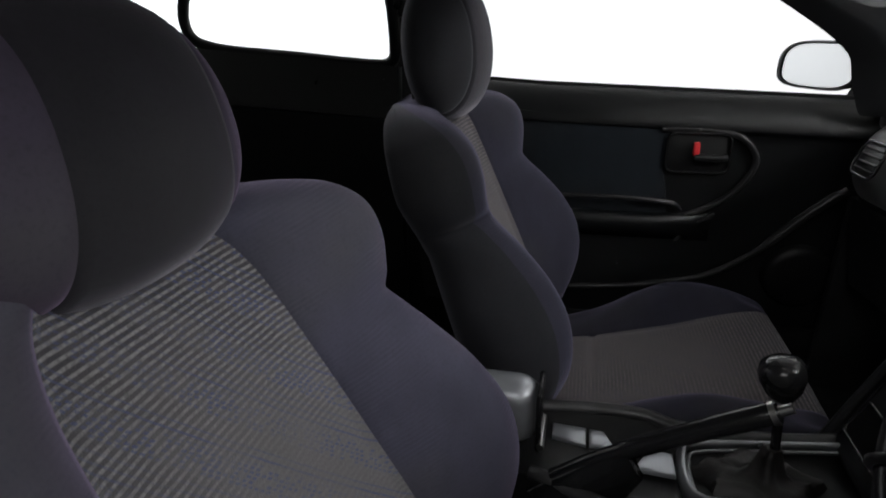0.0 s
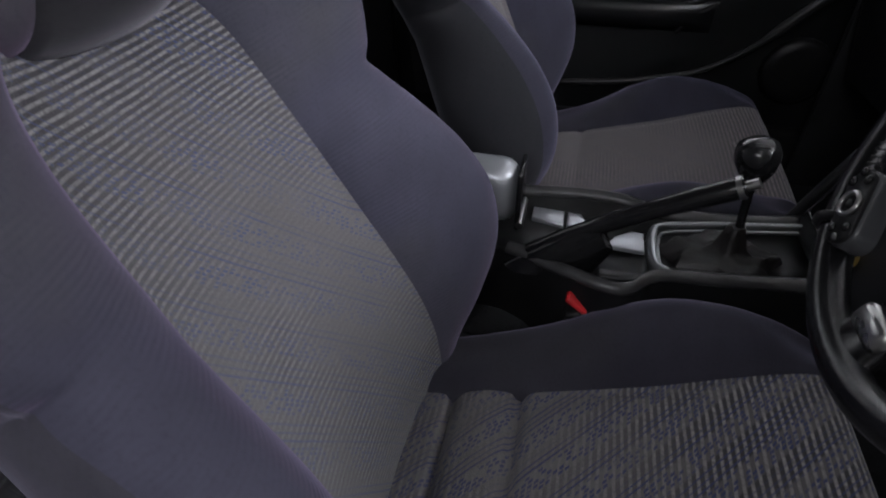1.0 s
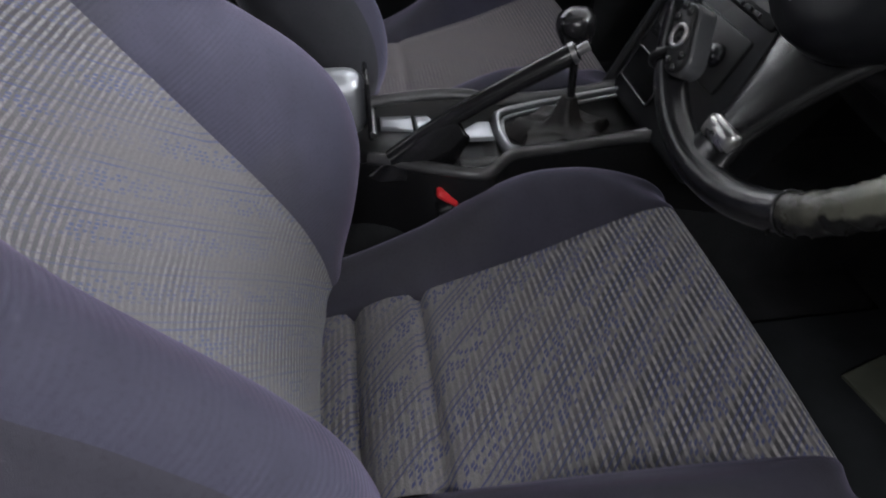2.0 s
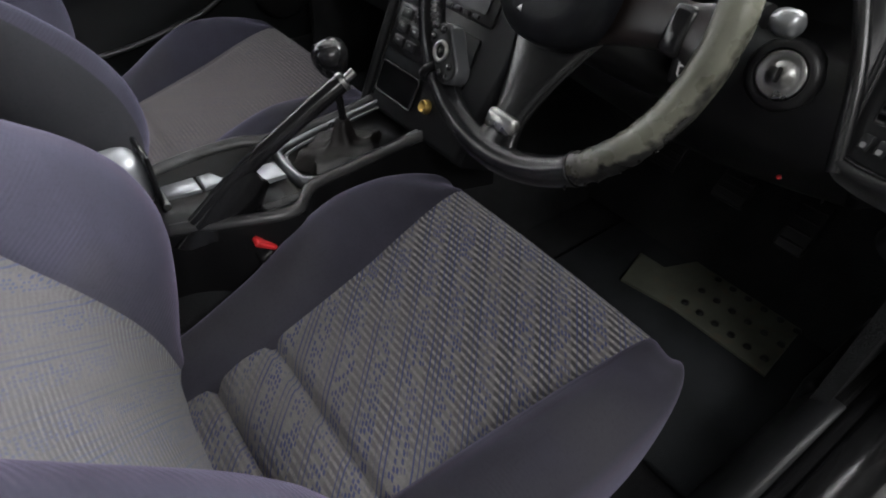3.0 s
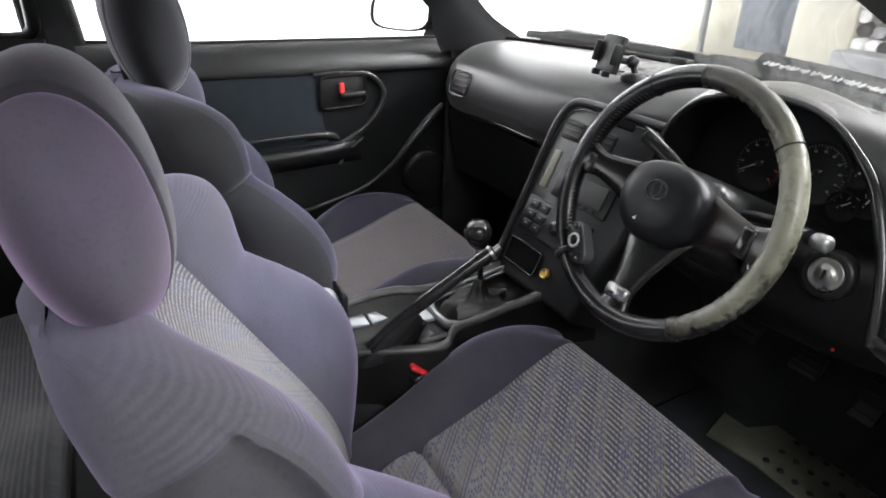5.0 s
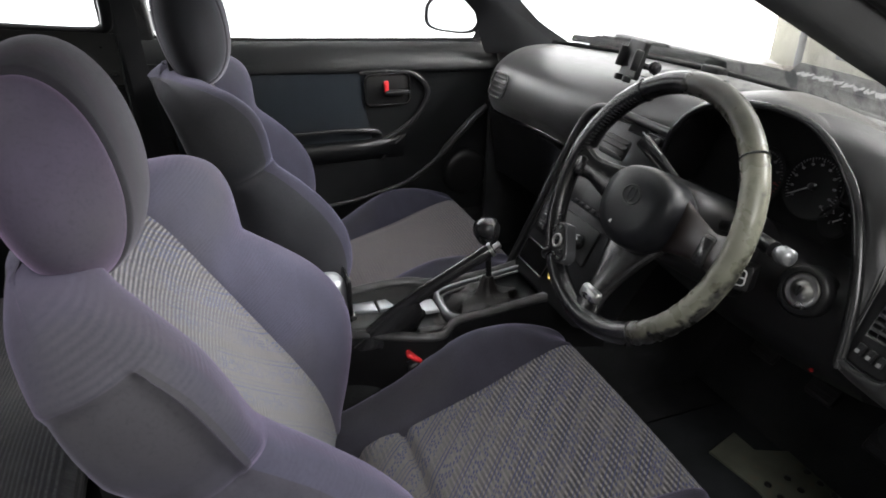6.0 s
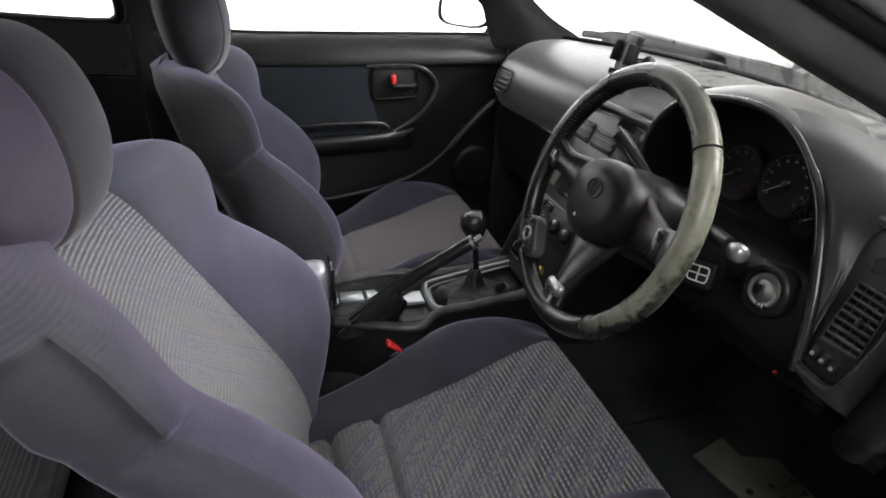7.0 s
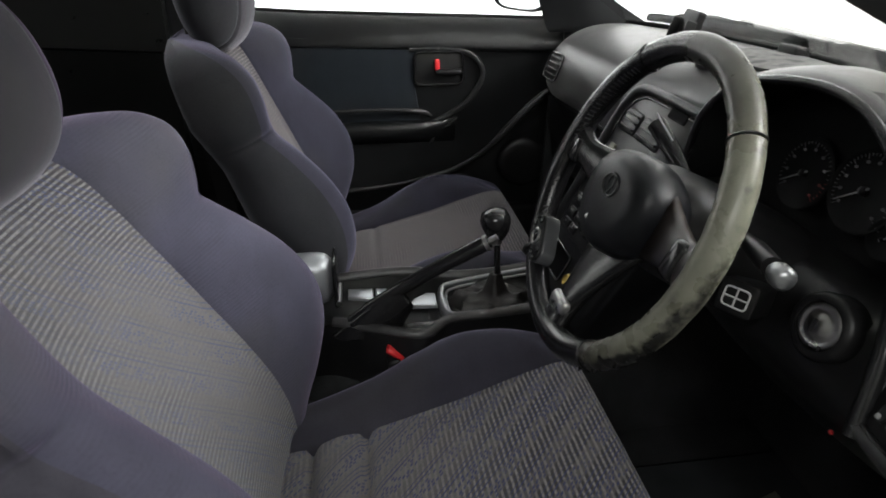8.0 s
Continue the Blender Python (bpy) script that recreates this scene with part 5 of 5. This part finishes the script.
    rows = [[m @ Vector((x * f, y * f, h)) for x, y in out] for f, h in ((0.9, -0.05), (1.02, -0.03), (1.04, -0.008), (1.0, 0.006), (0.92, 0.014), (0.6, 0.019), (0.02, 0.020))]
    hub = part("hub_pad", skin(rows, closed=True, caps=(True, True)), surface("hub_vinyl", (0.0070, 0.0075, 0.009), 0.36, grain=700, depth=0.0004, spec=0.22), root, "smooth black airbag cover")
    em = [m @ Vector((0.017 * math.cos(a), 0.013 + 0.0125 * math.sin(a), 0.020)) for a in np.linspace(0, 2 * math.pi, 28, endpoint=False).tolist()]
    part("emblem", tube(em, 0.0016, 6, closed=True), GREY_PL, hub, "plain oval emblem ring")
    em = [m @ Vector((0.006 * math.cos(a), 0.014 + 0.0105 * math.sin(a), 0.020)) for a in np.linspace(0, 2 * math.pi, 20, endpoint=False).tolist()]
    part("emblem", tube(em, 0.0013, 6, closed=True), GREY_PL, hub)
    part("hub_chip", slab([(-0.003, -0.002), (0.003, -0.003), (0.002, 0.003)], m @ Matrix.Translation((-0.016, -0.032, 0.0195)), 0.001, 0), WHITE_PL, hub)
    # column shroud
    rows = []
    for x, w, h, zc in ((0.030, 0.050, 0.050, 0.0), (0.06, 0.060, 0.058, -0.002), (0.12, 0.068, 0.062, -0.008), (0.20, 0.075, 0.066, -0.014)):
        rows.append([m @ Vector((w * math.copysign(abs(math.cos(g)) ** 0.6, math.cos(g)), zc + h * math.copysign(abs(math.sin(g)) ** 0.6, math.sin(g)), -x)) for g in np.linspace(0, 2 * math.pi, 28, endpoint=False).tolist()])
    part("column_shroud", skin(rows, closed=True, caps=(True, True)), BLACK, root)
    # stalks
    st = [(0.045, 0.02, -0.095), (0.10, 0.03, -0.085), (0.165, 0.030, -0.066)]
    right_st = part("stalk", tube([m @ Vector(p) for p in curve(st, 8)], [0.008] * 5 + [0.010] * 3, 10), BLACK, root)
    part("stalk_knob", tube([m @ Vector(p) for p in ((0.174, 0.030, -0.064), (0.179, 0.030, -0.062), (0.191, 0.030, -0.059), (0.195, 0.030, -0.058))], [0.009, 0.0108, 0.0108, 0.007], 14), SILVER_PL, right_st, "silver ribbed knob")
    lst = [(-0.045, 0.045, -0.09), (-0.085, 0.060, -0.083), (-0.135, 0.080, -0.073)]
    left_st = part("stalk", tube([m @ Vector(p) for p in lst], [0.007, 0.011, 0.012], 12, flat=0.6), SATIN, root)
    for d in (-0.010, 0.010):
        part("stalk_edge", tube([m @ Vector((-0.088 - 0.3 * d, 0.062 + d, -0.078)), m @ Vector((-0.136 - 0.3 * d, 0.081 + d, -0.069))], 0.0013, 5), SILVER_PL, left_st, "thin silver edge")
    # square white pictogram on a tab of the shroud
    mm = Matrix.Translation(-C) @ frame_at((0.500, -0.467, 0.746), (-0.80, -0.50, 0.33))
    tab = part("shroud_tab", slab(rounded(0.040, 0.036, 0.005), mm @ Matrix.Translation((0, 0, -0.001)), 0.05, 0.002), BLACK, root)
    part("pictogram_frame", tube([mm @ Vector((x, y, 0)) for x, y in rounded(0.0255, 0.0205, 0.004, 3)], 0.0011, 5, closed=True), WHITE_PL, tab, "white square outline")
    for p, q in (((-0.012, 0, 0), (0.012, 0, 0)), ((0, -0.0095, 0), (0, 0.0095, 0))):
        part("pictogram_bar", tube([mm @ Vector(p), mm @ Vector(q)], 0.0010, 5), WHITE_PL, tab)
    return root, m


wheel, WM = steering_wheel()


def wheel_remote():
    root = thing("wheel_remote", "black strap-on button remote with silver edge on the rim", "remote control", at=tuple(WM.translation + Vector((0.406, -0.366, 0.818))))
    c = Vector((0.141 * math.cos(radians(-132)), 0.141 * math.sin(radians(-132)), 0.014))
    m = WM @ Matrix.Translation(c) @ Matrix.Rotation(radians(39), 4, "Z")
    part("body", slab(rounded(0.031, 0.066, 0.014), m @ Matrix.Translation((0, 0, 0.006)), 0.020, 0.004), surface("remote_case", (0.055, 0.057, 0.06), 0.25, depth=0), root, "dark silver edged case")
    f = part("keypad", slab(rounded(0.027, 0.062, 0.012), m @ Matrix.Translation((0, 0, 0.0085)), 0.004, 0.001), BLACK, root)
    part("key_ring", tube([m @ Vector((0.0095 * math.cos(a), 0.002 + 0.0095 * math.sin(a), 0.010)) for a in np.linspace(0, 2 * math.pi, 20, endpoint=False).tolist()], 0.0022, 6, closed=True), CHROME, f)
    for x, y in ((0, 0.002), (-0.008, 0.022), (0.008, 0.022), (-0.008, -0.018), (0.008, -0.018), (0.0, -0.027), (0.0, 0.030)):
        part("key", ball((0.0042, 0.0042, 0.0022), m @ Vector((x, y, 0.0095)), m.to_3x3(), nu=10, nv=6), SATIN if (x, y) != (0, 0.002) else BLACK, f)
    part("strap", tube([WM @ (Matrix.Rotation(radians(-132), 4, "Z") @ Vector((0.1735 + 0.0178 * math.cos(g), 0, 0.0178 * math.sin(g)))) for g in np.linspace(0, 2 * math.pi, 18, endpoint=False).tolist()], 0.005, 6, closed=True), BLACK, root)


wheel_remote()


# ---------------------------------------------------------------- centre console
def console():
    root = thing("centre_console", "black plastic tunnel console with silver plates", "console", at=(0.25, 0.0, 0.37))
    o = Vector((0.25, 0.0, 0.37))

    def P(name, bm, mat, label="", parent=None):
        bmesh.ops.translate(bm, vec=-o, verts=bm.verts[:])
        return part(name, bm, mat, parent or root, label)

    xs = [-0.30, -0.05, 0.05, 0.14, 0.215, 0.262, 0.34, 0.44, 0.52, 0.60]
    near = [0.085, 0.072, 0.062, 0.102, 0.124, 0.082, 0.074, 0.070, 0.082, 0.095]
    half = [0.085, 0.09, 0.105, 0.115, 0.112, 0.096, 0.090, 0.096, 0.112, 0.125]
    tops = [0.455, 0.460, 0.472, 0.475, 0.475, 0.472, 0.472, 0.477, 0.487, 0.50]
    st = curve(list(zip(xs, near, half, tops)), 44)
    rows = [[(x, 0.01 + u, v) for u, v in [(-d - 0.006, 0.30), (-d, z - 0.03), (-d + 0.004, z - 0.004), (-d + 0.016, z - 0.006), (-d + 0.024, z - 0.026), (h - 0.028, z - 0.026), (h - 0.02, z - 0.006), (h - 0.004, z - 0.004), (h, z - 0.03), (h + 0.006, 0.30)]] for x, d, h, z in st]
    P("body", thicken(skin(rows), 0.004), BLACK)
    P("side_rail", tube([(x, 0.01 - d + 0.009, z) for x, d, h, z in st[10:42]], 0.009, 8, flat=0.55), RAIL, "dark grey edge rail")
    P("side_rail", tube([(x, 0.01 + h - 0.011, z) for x, d, h, z in st[10:42]], 0.010, 8, flat=0.6), RAIL, "dark grey edge rail")
    # gear gate surround and well
    gate = curve([(0.280, -0.042), (0.36, -0.046), (0.45, -0.046), (0.515, -0.035), (0.545, 0.0), (0.545, 0.055), (0.50, 0.085), (0.40, 0.085), (0.285, 0.078), (0.262, 0.05), (0.262, -0.02), (0.280, -0.042)], 56)[:-1]
    zz = lambda x: 0.452 + 0.10 * (x - 0.26)
    P("gate_rim", tube([(x, y, zz(x) + 0.004) for x, y in gate], 0.0105, 8, closed=True, flat=0.55), SILVER_PL, "worn silver gear gate surround")
    P("gate_inlay", tube([(0.40 + (x - 0.40) * 0.93, 0.012 + (y - 0.012) * 0.86, zz(x) + 0.001) for x, y in gate], 0.003, 6, closed=True), SILVER_PL, "thin silver line")
    P("gate_floor", slab([(x - 0.40, y - 0.012) for x, y in gate], Matrix.Translation((0.40, 0.012, 0.444)) @ Euler((0, -radians(5.5), 0)).to_matrix().to_4x4(), 0.006, 0), BLACK)
    # boot
    rows = []
    for f, rad, z in ((0, 0.062, 0.449), (0.2, 0.054, 0.466), (0.4, 0.044, 0.470), (0.55, 0.030, 0.468), (0.7, 0.020, 0.478), (0.85, 0.014, 0.500), (1.0, 0.011, 0.512)):
        rows.append([(0.355 + 0.008 * f + rad * (1.25 - 0.25 * f) * math.cos(g) * (1 + 0.16 * math.sin(5 * g + f * 5)), 0.018 + rad * 0.85 * math.sin(g) * (1 + 0.16 * math.sin(4 * g + f * 3)), z + 0.005 * math.sin(7 * g + 9 * f) * (1 - f)) for g in np.linspace(0, 2 * math.pi, 40, endpoint=False).tolist()])
    P("gear_boot", skin(rows, closed=True, caps=(False, True)), surface("brown_black_boot_leather", (0.0095, 0.008, 0.0075), 0.5, grain=400, depth=0.0006), "creased brown-black leather gaiter")
    # silver plates
    for shape, at in (([(-0.045, -0.006), (0.004, -0.018), (0.004, 0.021), (-0.045, 0.024)], (0.128, 0.068, 0.456)),
                      ([(0.009, -0.018), (0.044, -0.016), (0.030, 0.018), (0.009, 0.020)], (0.128, 0.068, 0.456)),
                      ([(-0.036, -0.018), (0.018, -0.022), (0.018, 0.022), (0.000, 0.024), (-0.024, 0.006)], (0.232, 0.024, 0.462))):
        P("silver_plate", slab(shape, Matrix.Translation(at), 0.008, 0.003), SILVER_BR, "brushed silver panel")
    P("switch_bar", box((0.06, 0.020, 0.012), (0.215, -0.060, 0.458), 0.004), GREY_PL)
    # storage box behind
    P("storage_box", joined(box((0.18, 0.066, 0.094), (-0.026, 0.020, 0.526), 0.028, segs=4)), SILVER_BR, "silver painted storage box with rounded lid")
    P("box_band", box((0.008, 0.066, 0.092), (0.066, 0.020, 0.524), 0.004), SATIN)
    P("box_hinge", tube([(0.070, -0.017, 0.490), (0.070, 0.055, 0.490)], 0.005, 8), CHROME, "small bright hinge pin")
    return root


console()


def handbrake():
    root = thing("handbrake", "black handbrake lever beside the gear lever", "handbrake", at=(0.10, -0.055, 0.44))
    o = Vector((0.10, -0.055, 0.44))
    pts = curve([(0.09, -0.050, 0.475), (0.14, -0.056, 0.515), (0.20, -0.066, 0.556), (0.27, -0.076, 0.600), (0.325, -0.084, 0.632)], 18)
    part("grip", tube([Vector(p) - o for p in pts], [0.010] * 3 + [0.0105] * 4 + [0.0125] * 6 + [0.0132] * 4 + [0.011], 14), SATIN, root)
    part("button", tube([Vector((0.325, -0.084, 0.632)) - o, Vector((0.337, -0.086, 0.640)) - o], 0.006, 10), CHROME, root, "chrome release button")
    part("collar", tube([Vector((0.318, -0.083, 0.628)) - o, Vector((0.323, -0.084, 0.631)) - o], 0.0138, 14), CHROME, root)
    rows = []
    for f in np.linspace(0, 1, 8).tolist():
        c = Vector((0.115 + 0.07 * f, -0.052 - 0.012 * f, 0.450 + 0.075 * f)) - o
        rows.append([c + Vector(((0.060 - 0.046 * f) * math.cos(g), (0.024 - 0.012 * f) * math.sin(g), -0.02 * f * math.cos(g) + 0.002 * math.sin(6 * g))) for g in np.linspace(0, 2 * math.pi, 24, endpoint=False).tolist()])
    part("gaiter", skin(rows, closed=True, caps=(True, True)), LEATHER, root, "black leather gaiter")


handbrake()


def gear_lever():
    root = thing("gear_lever", "gear lever with glossy black round knob", "gear lever", at=(0.365, 0.02, 0.47))
    o = Vector((0.365, 0.02, 0.47))
    part("stick", tube([Vector(p) - o for p in ((0.366, 0.018, 0.50), (0.362, 0.024, 0.595))], 0.006, 10), SATIN, root)
    part("knob", lathe([(0.010, -0.034), (0.014, -0.030), (0.022, -0.018), (0.0275, -0.002), (0.028, 0.008), (0.024, 0.020), (0.014, 0.026), (0.0005, 0.028)], Matrix.Translation(Vector((0.360, 0.026, 0.612)) - o) @ Euler((0, -radians(12), 0)).to_matrix().to_4x4(), 28), surface("gloss_black", (0.015, 0.015, 0.016), 0.16, depth=0), root)
    part("collar", tube([Vector((0.363, 0.023, 0.572)) - o, Vector((0.362, 0.024, 0.582)) - o], 0.010, 12), CHROME, root)


gear_lever()


def buckle(at, name_label):
    root = thing("seat_belt_buckle", name_label, "seat belt", "seat belt buckles", at=at)
    m = Euler((radians(8), -radians(20), radians(0))).to_matrix().to_4x4()
    b = box((0.026, 0.034, 0.10), (0, 0, -0.052), 0.006)
    bmesh.ops.transform(b, matrix=m, verts=b.verts[:])
    part("body", b, BLACK, root)
    r = box((0.036, 0.022, 0.010), (0.0, 0, 0.010), 0.004)
    bmesh.ops.transform(r, matrix=Euler((radians(10), radians(38), 0)).to_matrix().to_4x4(), verts=r.verts[:])
    part("button", r, RED, root, "bright red release button")
    s_ = tube([m @ Vector((0, 0, -0.10)), m @ Vector((0, 0.0, -0.22))], 0.014, 8, flat=0.25)
    part("stalk", s_, BELT, root)


buckle((0.157, -0.098, 0.430), "black seat belt buckle with red button beside the driver seat")


def belt_left():
    root = thing("seat_belt", "black seat belt with guide hanging from the pillar", "seat belt", at=(-0.30, 0.70, 1.06))
    o = Vector((-0.30, 0.70, 1.06))
    rows = [[Vector((x + dx, y, z)) - o for dx in (-0.023, 0.023)] for x, y, z in curve([(-0.30, 0.712, 1.04), (-0.295, 0.705, 0.90), (-0.285, 0.70, 0.72), (-0.27, 0.71, 0.50), (-0.26, 0.73, 0.32)], 14)]
    part("webbing", thicken(skin(rows), 0.0015), BELT, root)
    part("guide", box((0.065, 0.018, 0.040), (-0.01, -0.005, 0.0), 0.009), BLACK, root)
    part("guide_bolt", lathe([(0.020, 0.0), (0.020, 0.008), (0.014, 0.014), (0.0005, 0.015)], frame_at((-0.03, -0.014, 0.014), (0, -1, 0)), 18), SATIN, root)


belt_left()


def phone_holder():
    root = thing("phone_holder", "small black phone cradle on a ball stalk on the dashboard", "phone holder", at=(0.70, 0.055, 0.885))
    m = frame_at((-0.020, 0.010, 0.045), (-0.93, 0.10, 0.25))
    part("cradle", slab(rounded(0.062, 0.075, 0.006), m, 0.012, 0.003), BLACK, root)
    for x in (-0.030, 0.030):
        b = box((0.006, 0.04, 0.018), (x, 0.0, 0.006), 0.002)
        bmesh.ops.transform(b, matrix=m, verts=b.verts[:])
        part("side_clamp", b, BLACK, root)
    for x in (-0.015, 0.018):
        b = box((0.008, 0.012, 0.018), (x, -0.040, 0.006), 0.002)
        bmesh.ops.transform(b, matrix=m, verts=b.verts[:])
        part("foot_clamp", b, BLACK, root)
    part("stalk", tube([(-0.012, -0.01, 0.035), (0.010, -0.028, 0.030), (0.02, -0.03, 0.005)], 0.007, 8), SATIN, root)
    part("ball_joint", ball((0.013, 0.013, 0.013), (0.008, -0.030, 0.032)), SATIN, root)
    part("base", lathe([(0.028, -0.006), (0.028, 0.004), (0.02, 0.010), (0.0005, 0.010)], Matrix.Translation((0.02, -0.03, 0.0)), 20), BLACK, root)


phone_holder()


def heel_plate():
    root = thing("heel_plate", "pale green worn perforated heel plate on the driver mat", "plate", at=(0.79, -0.46, FLOOR_Z + 0.019))
    out = [(0.702, -0.335), (0.787, -0.309), (0.790, -0.362), (0.868, -0.394), (0.868, -0.590), (0.718, -0.609), (0.720, -0.436)]
    bm = slab([(x - 0.79, y + 0.46) for x, y in out], Matrix.Identity(4), 0.006, 0.002)
    part("sheet", bm, PLATE, root)
    for i in range(3):
        for j in range(6):
            part("stud", lathe([(0.007, 0.0), (0.006, 0.003), (0.0005, 0.0035)], Matrix.Translation((-0.045 + 0.048 * i, 0.02 - 0.03 * j, 0.0)), 10), BLACK, root)


heel_plate()
tagged(part("floor_mat", box((0.52, 0.44, 0.012), (0.72, -0.44, FLOOR_Z + 0.006), 0.005), surface("grey_black_mat", (0.024, 0.026, 0.028), 0.95, grain=500, depth=0.002, vary=0.4, spec=0.1)), "dark grey carpet mat in the driver footwell", "mat")


def pedal(y, x, z, w, h, label):
    root = thing("pedal", label, "pedal", "pedals", at=(x, y, z))
    m = frame_at((0, 0, 0), (-0.8, 0, 0.6))
    pad = part("pad", slab(rounded(w, h, 0.008), m, 0.012, 0.003), BLACK, root)
    for k in range(4):
        part("rib", slab(rounded(w * 0.85, 0.004, 0.001, 2), m @ Matrix.Translation((0, -h * 0.33 + k * h * 0.22, 0.003)), 0.003, 0.001), BLACK, pad)
    part("arm", tube([(0.01, 0, -0.01), (0.06, 0, 0.08), (0.12, 0, 0.22)], 0.008, 8), SATIN, root)


pedal(-0.50, 0.93, 0.36, 0.05, 0.10, "black rubber accelerator pedal")
pedal(-0.38, 0.90, 0.38, 0.06, 0.055, "black rubber brake pedal")
pedal(-0.24, 0.90, 0.38, 0.06, 0.055, "black rubber clutch pedal")


def driver_door():
    root = thing("driver_door", "open black car door swung out beside the sill", "car door", at=(0.72, -0.83, 0.30))
    part("panel", quad_sheet([(0.02, 0.02, 0.0), (0.12, -0.98, 0.0), (0.02, 0.02, 0.50), (0.12, -0.98, 0.50)], 0.07), DOORV, root)
    part("courtesy_lamp", box((0.012, 0.035, 0.05), (-0.058, 0.022, 0.045), 0.004), surface("brown_red_lens", (0.16, 0.03, 0.02), 0.25, depth=0), root, "dark red courtesy lens")
    part("hinge_strap", box((0.10, 0.030, 0.018), (-0.01, 0.03, 0.12), 0.004), CHROME, root)
    part("lens_surround", box((0.016, 0.045, 0.062), (-0.050, 0.022, 0.045), 0.004), WHITE_PL, root, "pale lens surround")


driver_door()


def garage_clutter():
    group = "things along the garage wall"

    def item(name, label, cat, at, size, mat, bevel=0.02):
        return tagged(part(name, box(size, at, bevel), mat), label, cat, group)

    item("roller_screen", "dark grey roller screen on the garage wall", "screen", (5.45, 3.03, 0.80), (0.08, 0.66, 1.25), BLUEGREY)
    item("strip_light", "white light box over the grey screen", "lamp", (5.40, 3.03, 1.50), (0.12, 0.7, 0.10), WHITE_PL)
    item("cream_column", "cream painted wall column", "column", (5.35, 2.38, 1.6), (0.28, 0.54, 3.2), CREAM)
    item("grey_post", "thin grey steel post by the wall", "post", (5.3, 3.66, 1.6), (0.06, 0.06, 3.2), GREY_M)
    item("orange_toolbox", "orange toolbox on a low bench", "toolbox", (5.2, 1.45, 0.46), (0.3, 0.48, 0.18), ORANGE)
    item("red_crate", "red plastic crate stacked on the toolbox", "crate", (5.2, 1.28, 0.70), (0.3, 0.42, 0.26), surface("red_crate_plastic", (0.34, 0.035, 0.045), 0.5, depth=0))
    item("low_bench", "grey low workbench along the wall", "bench", (5.2, 1.35, 0.185), (0.5, 1.5, 0.37), GREY_M)
    item("white_bottle", "white plastic bottle on the bench", "bottle", (5.0, 1.12, 0.50), (0.12, 0.12, 0.26), WHITE_PL, 0.05)
    item("steel_locker", "blue-grey steel locker against the wall", "cabinet", (5.25, 0.55, 0.95), (0.4, 0.7, 1.9), BLUEGREY)
    item("wood_plank", "tan wooden plank leaning by the locker", "plank", (5.1, 0.98, 0.75), (0.05, 0.10, 1.5), WOODY)
    item("low_wall", "white rounded low wall in front of the car", "wall", (3.3, 3.05, 0.23), (0.2, 1.9, 0.46), WHITE_PL, 0.07)
    rnd = random.Random(4)
    mats = [BLACK, WHITE_PL, GREY_M, BLACK, WHITE_PL]
    for i in range(4):
        for j in range(7):
            m = Matrix.Translation((5.25 + rnd.uniform(-0.04, 0.04), 1.72 + 0.115 * i + rnd.uniform(-0.02, 0.02), 0.055 + 0.115 * j)) @ frame_at((0, 0, 0), (-1, rnd.uniform(-0.3, 0.3), rnd.uniform(-0.2, 0.2)))
            tagged(part("paint_tin", lathe([(0.050, -0.10), (0.056, -0.095), (0.056, 0.0), (0.050, 0.004), (0.046, 0.0), (0.0005, 0.0)], m, 18), mats[rnd.randrange(5)]), "metal tin lying in a stacked heap", "tin", "stacked tins")


garage_clutter()
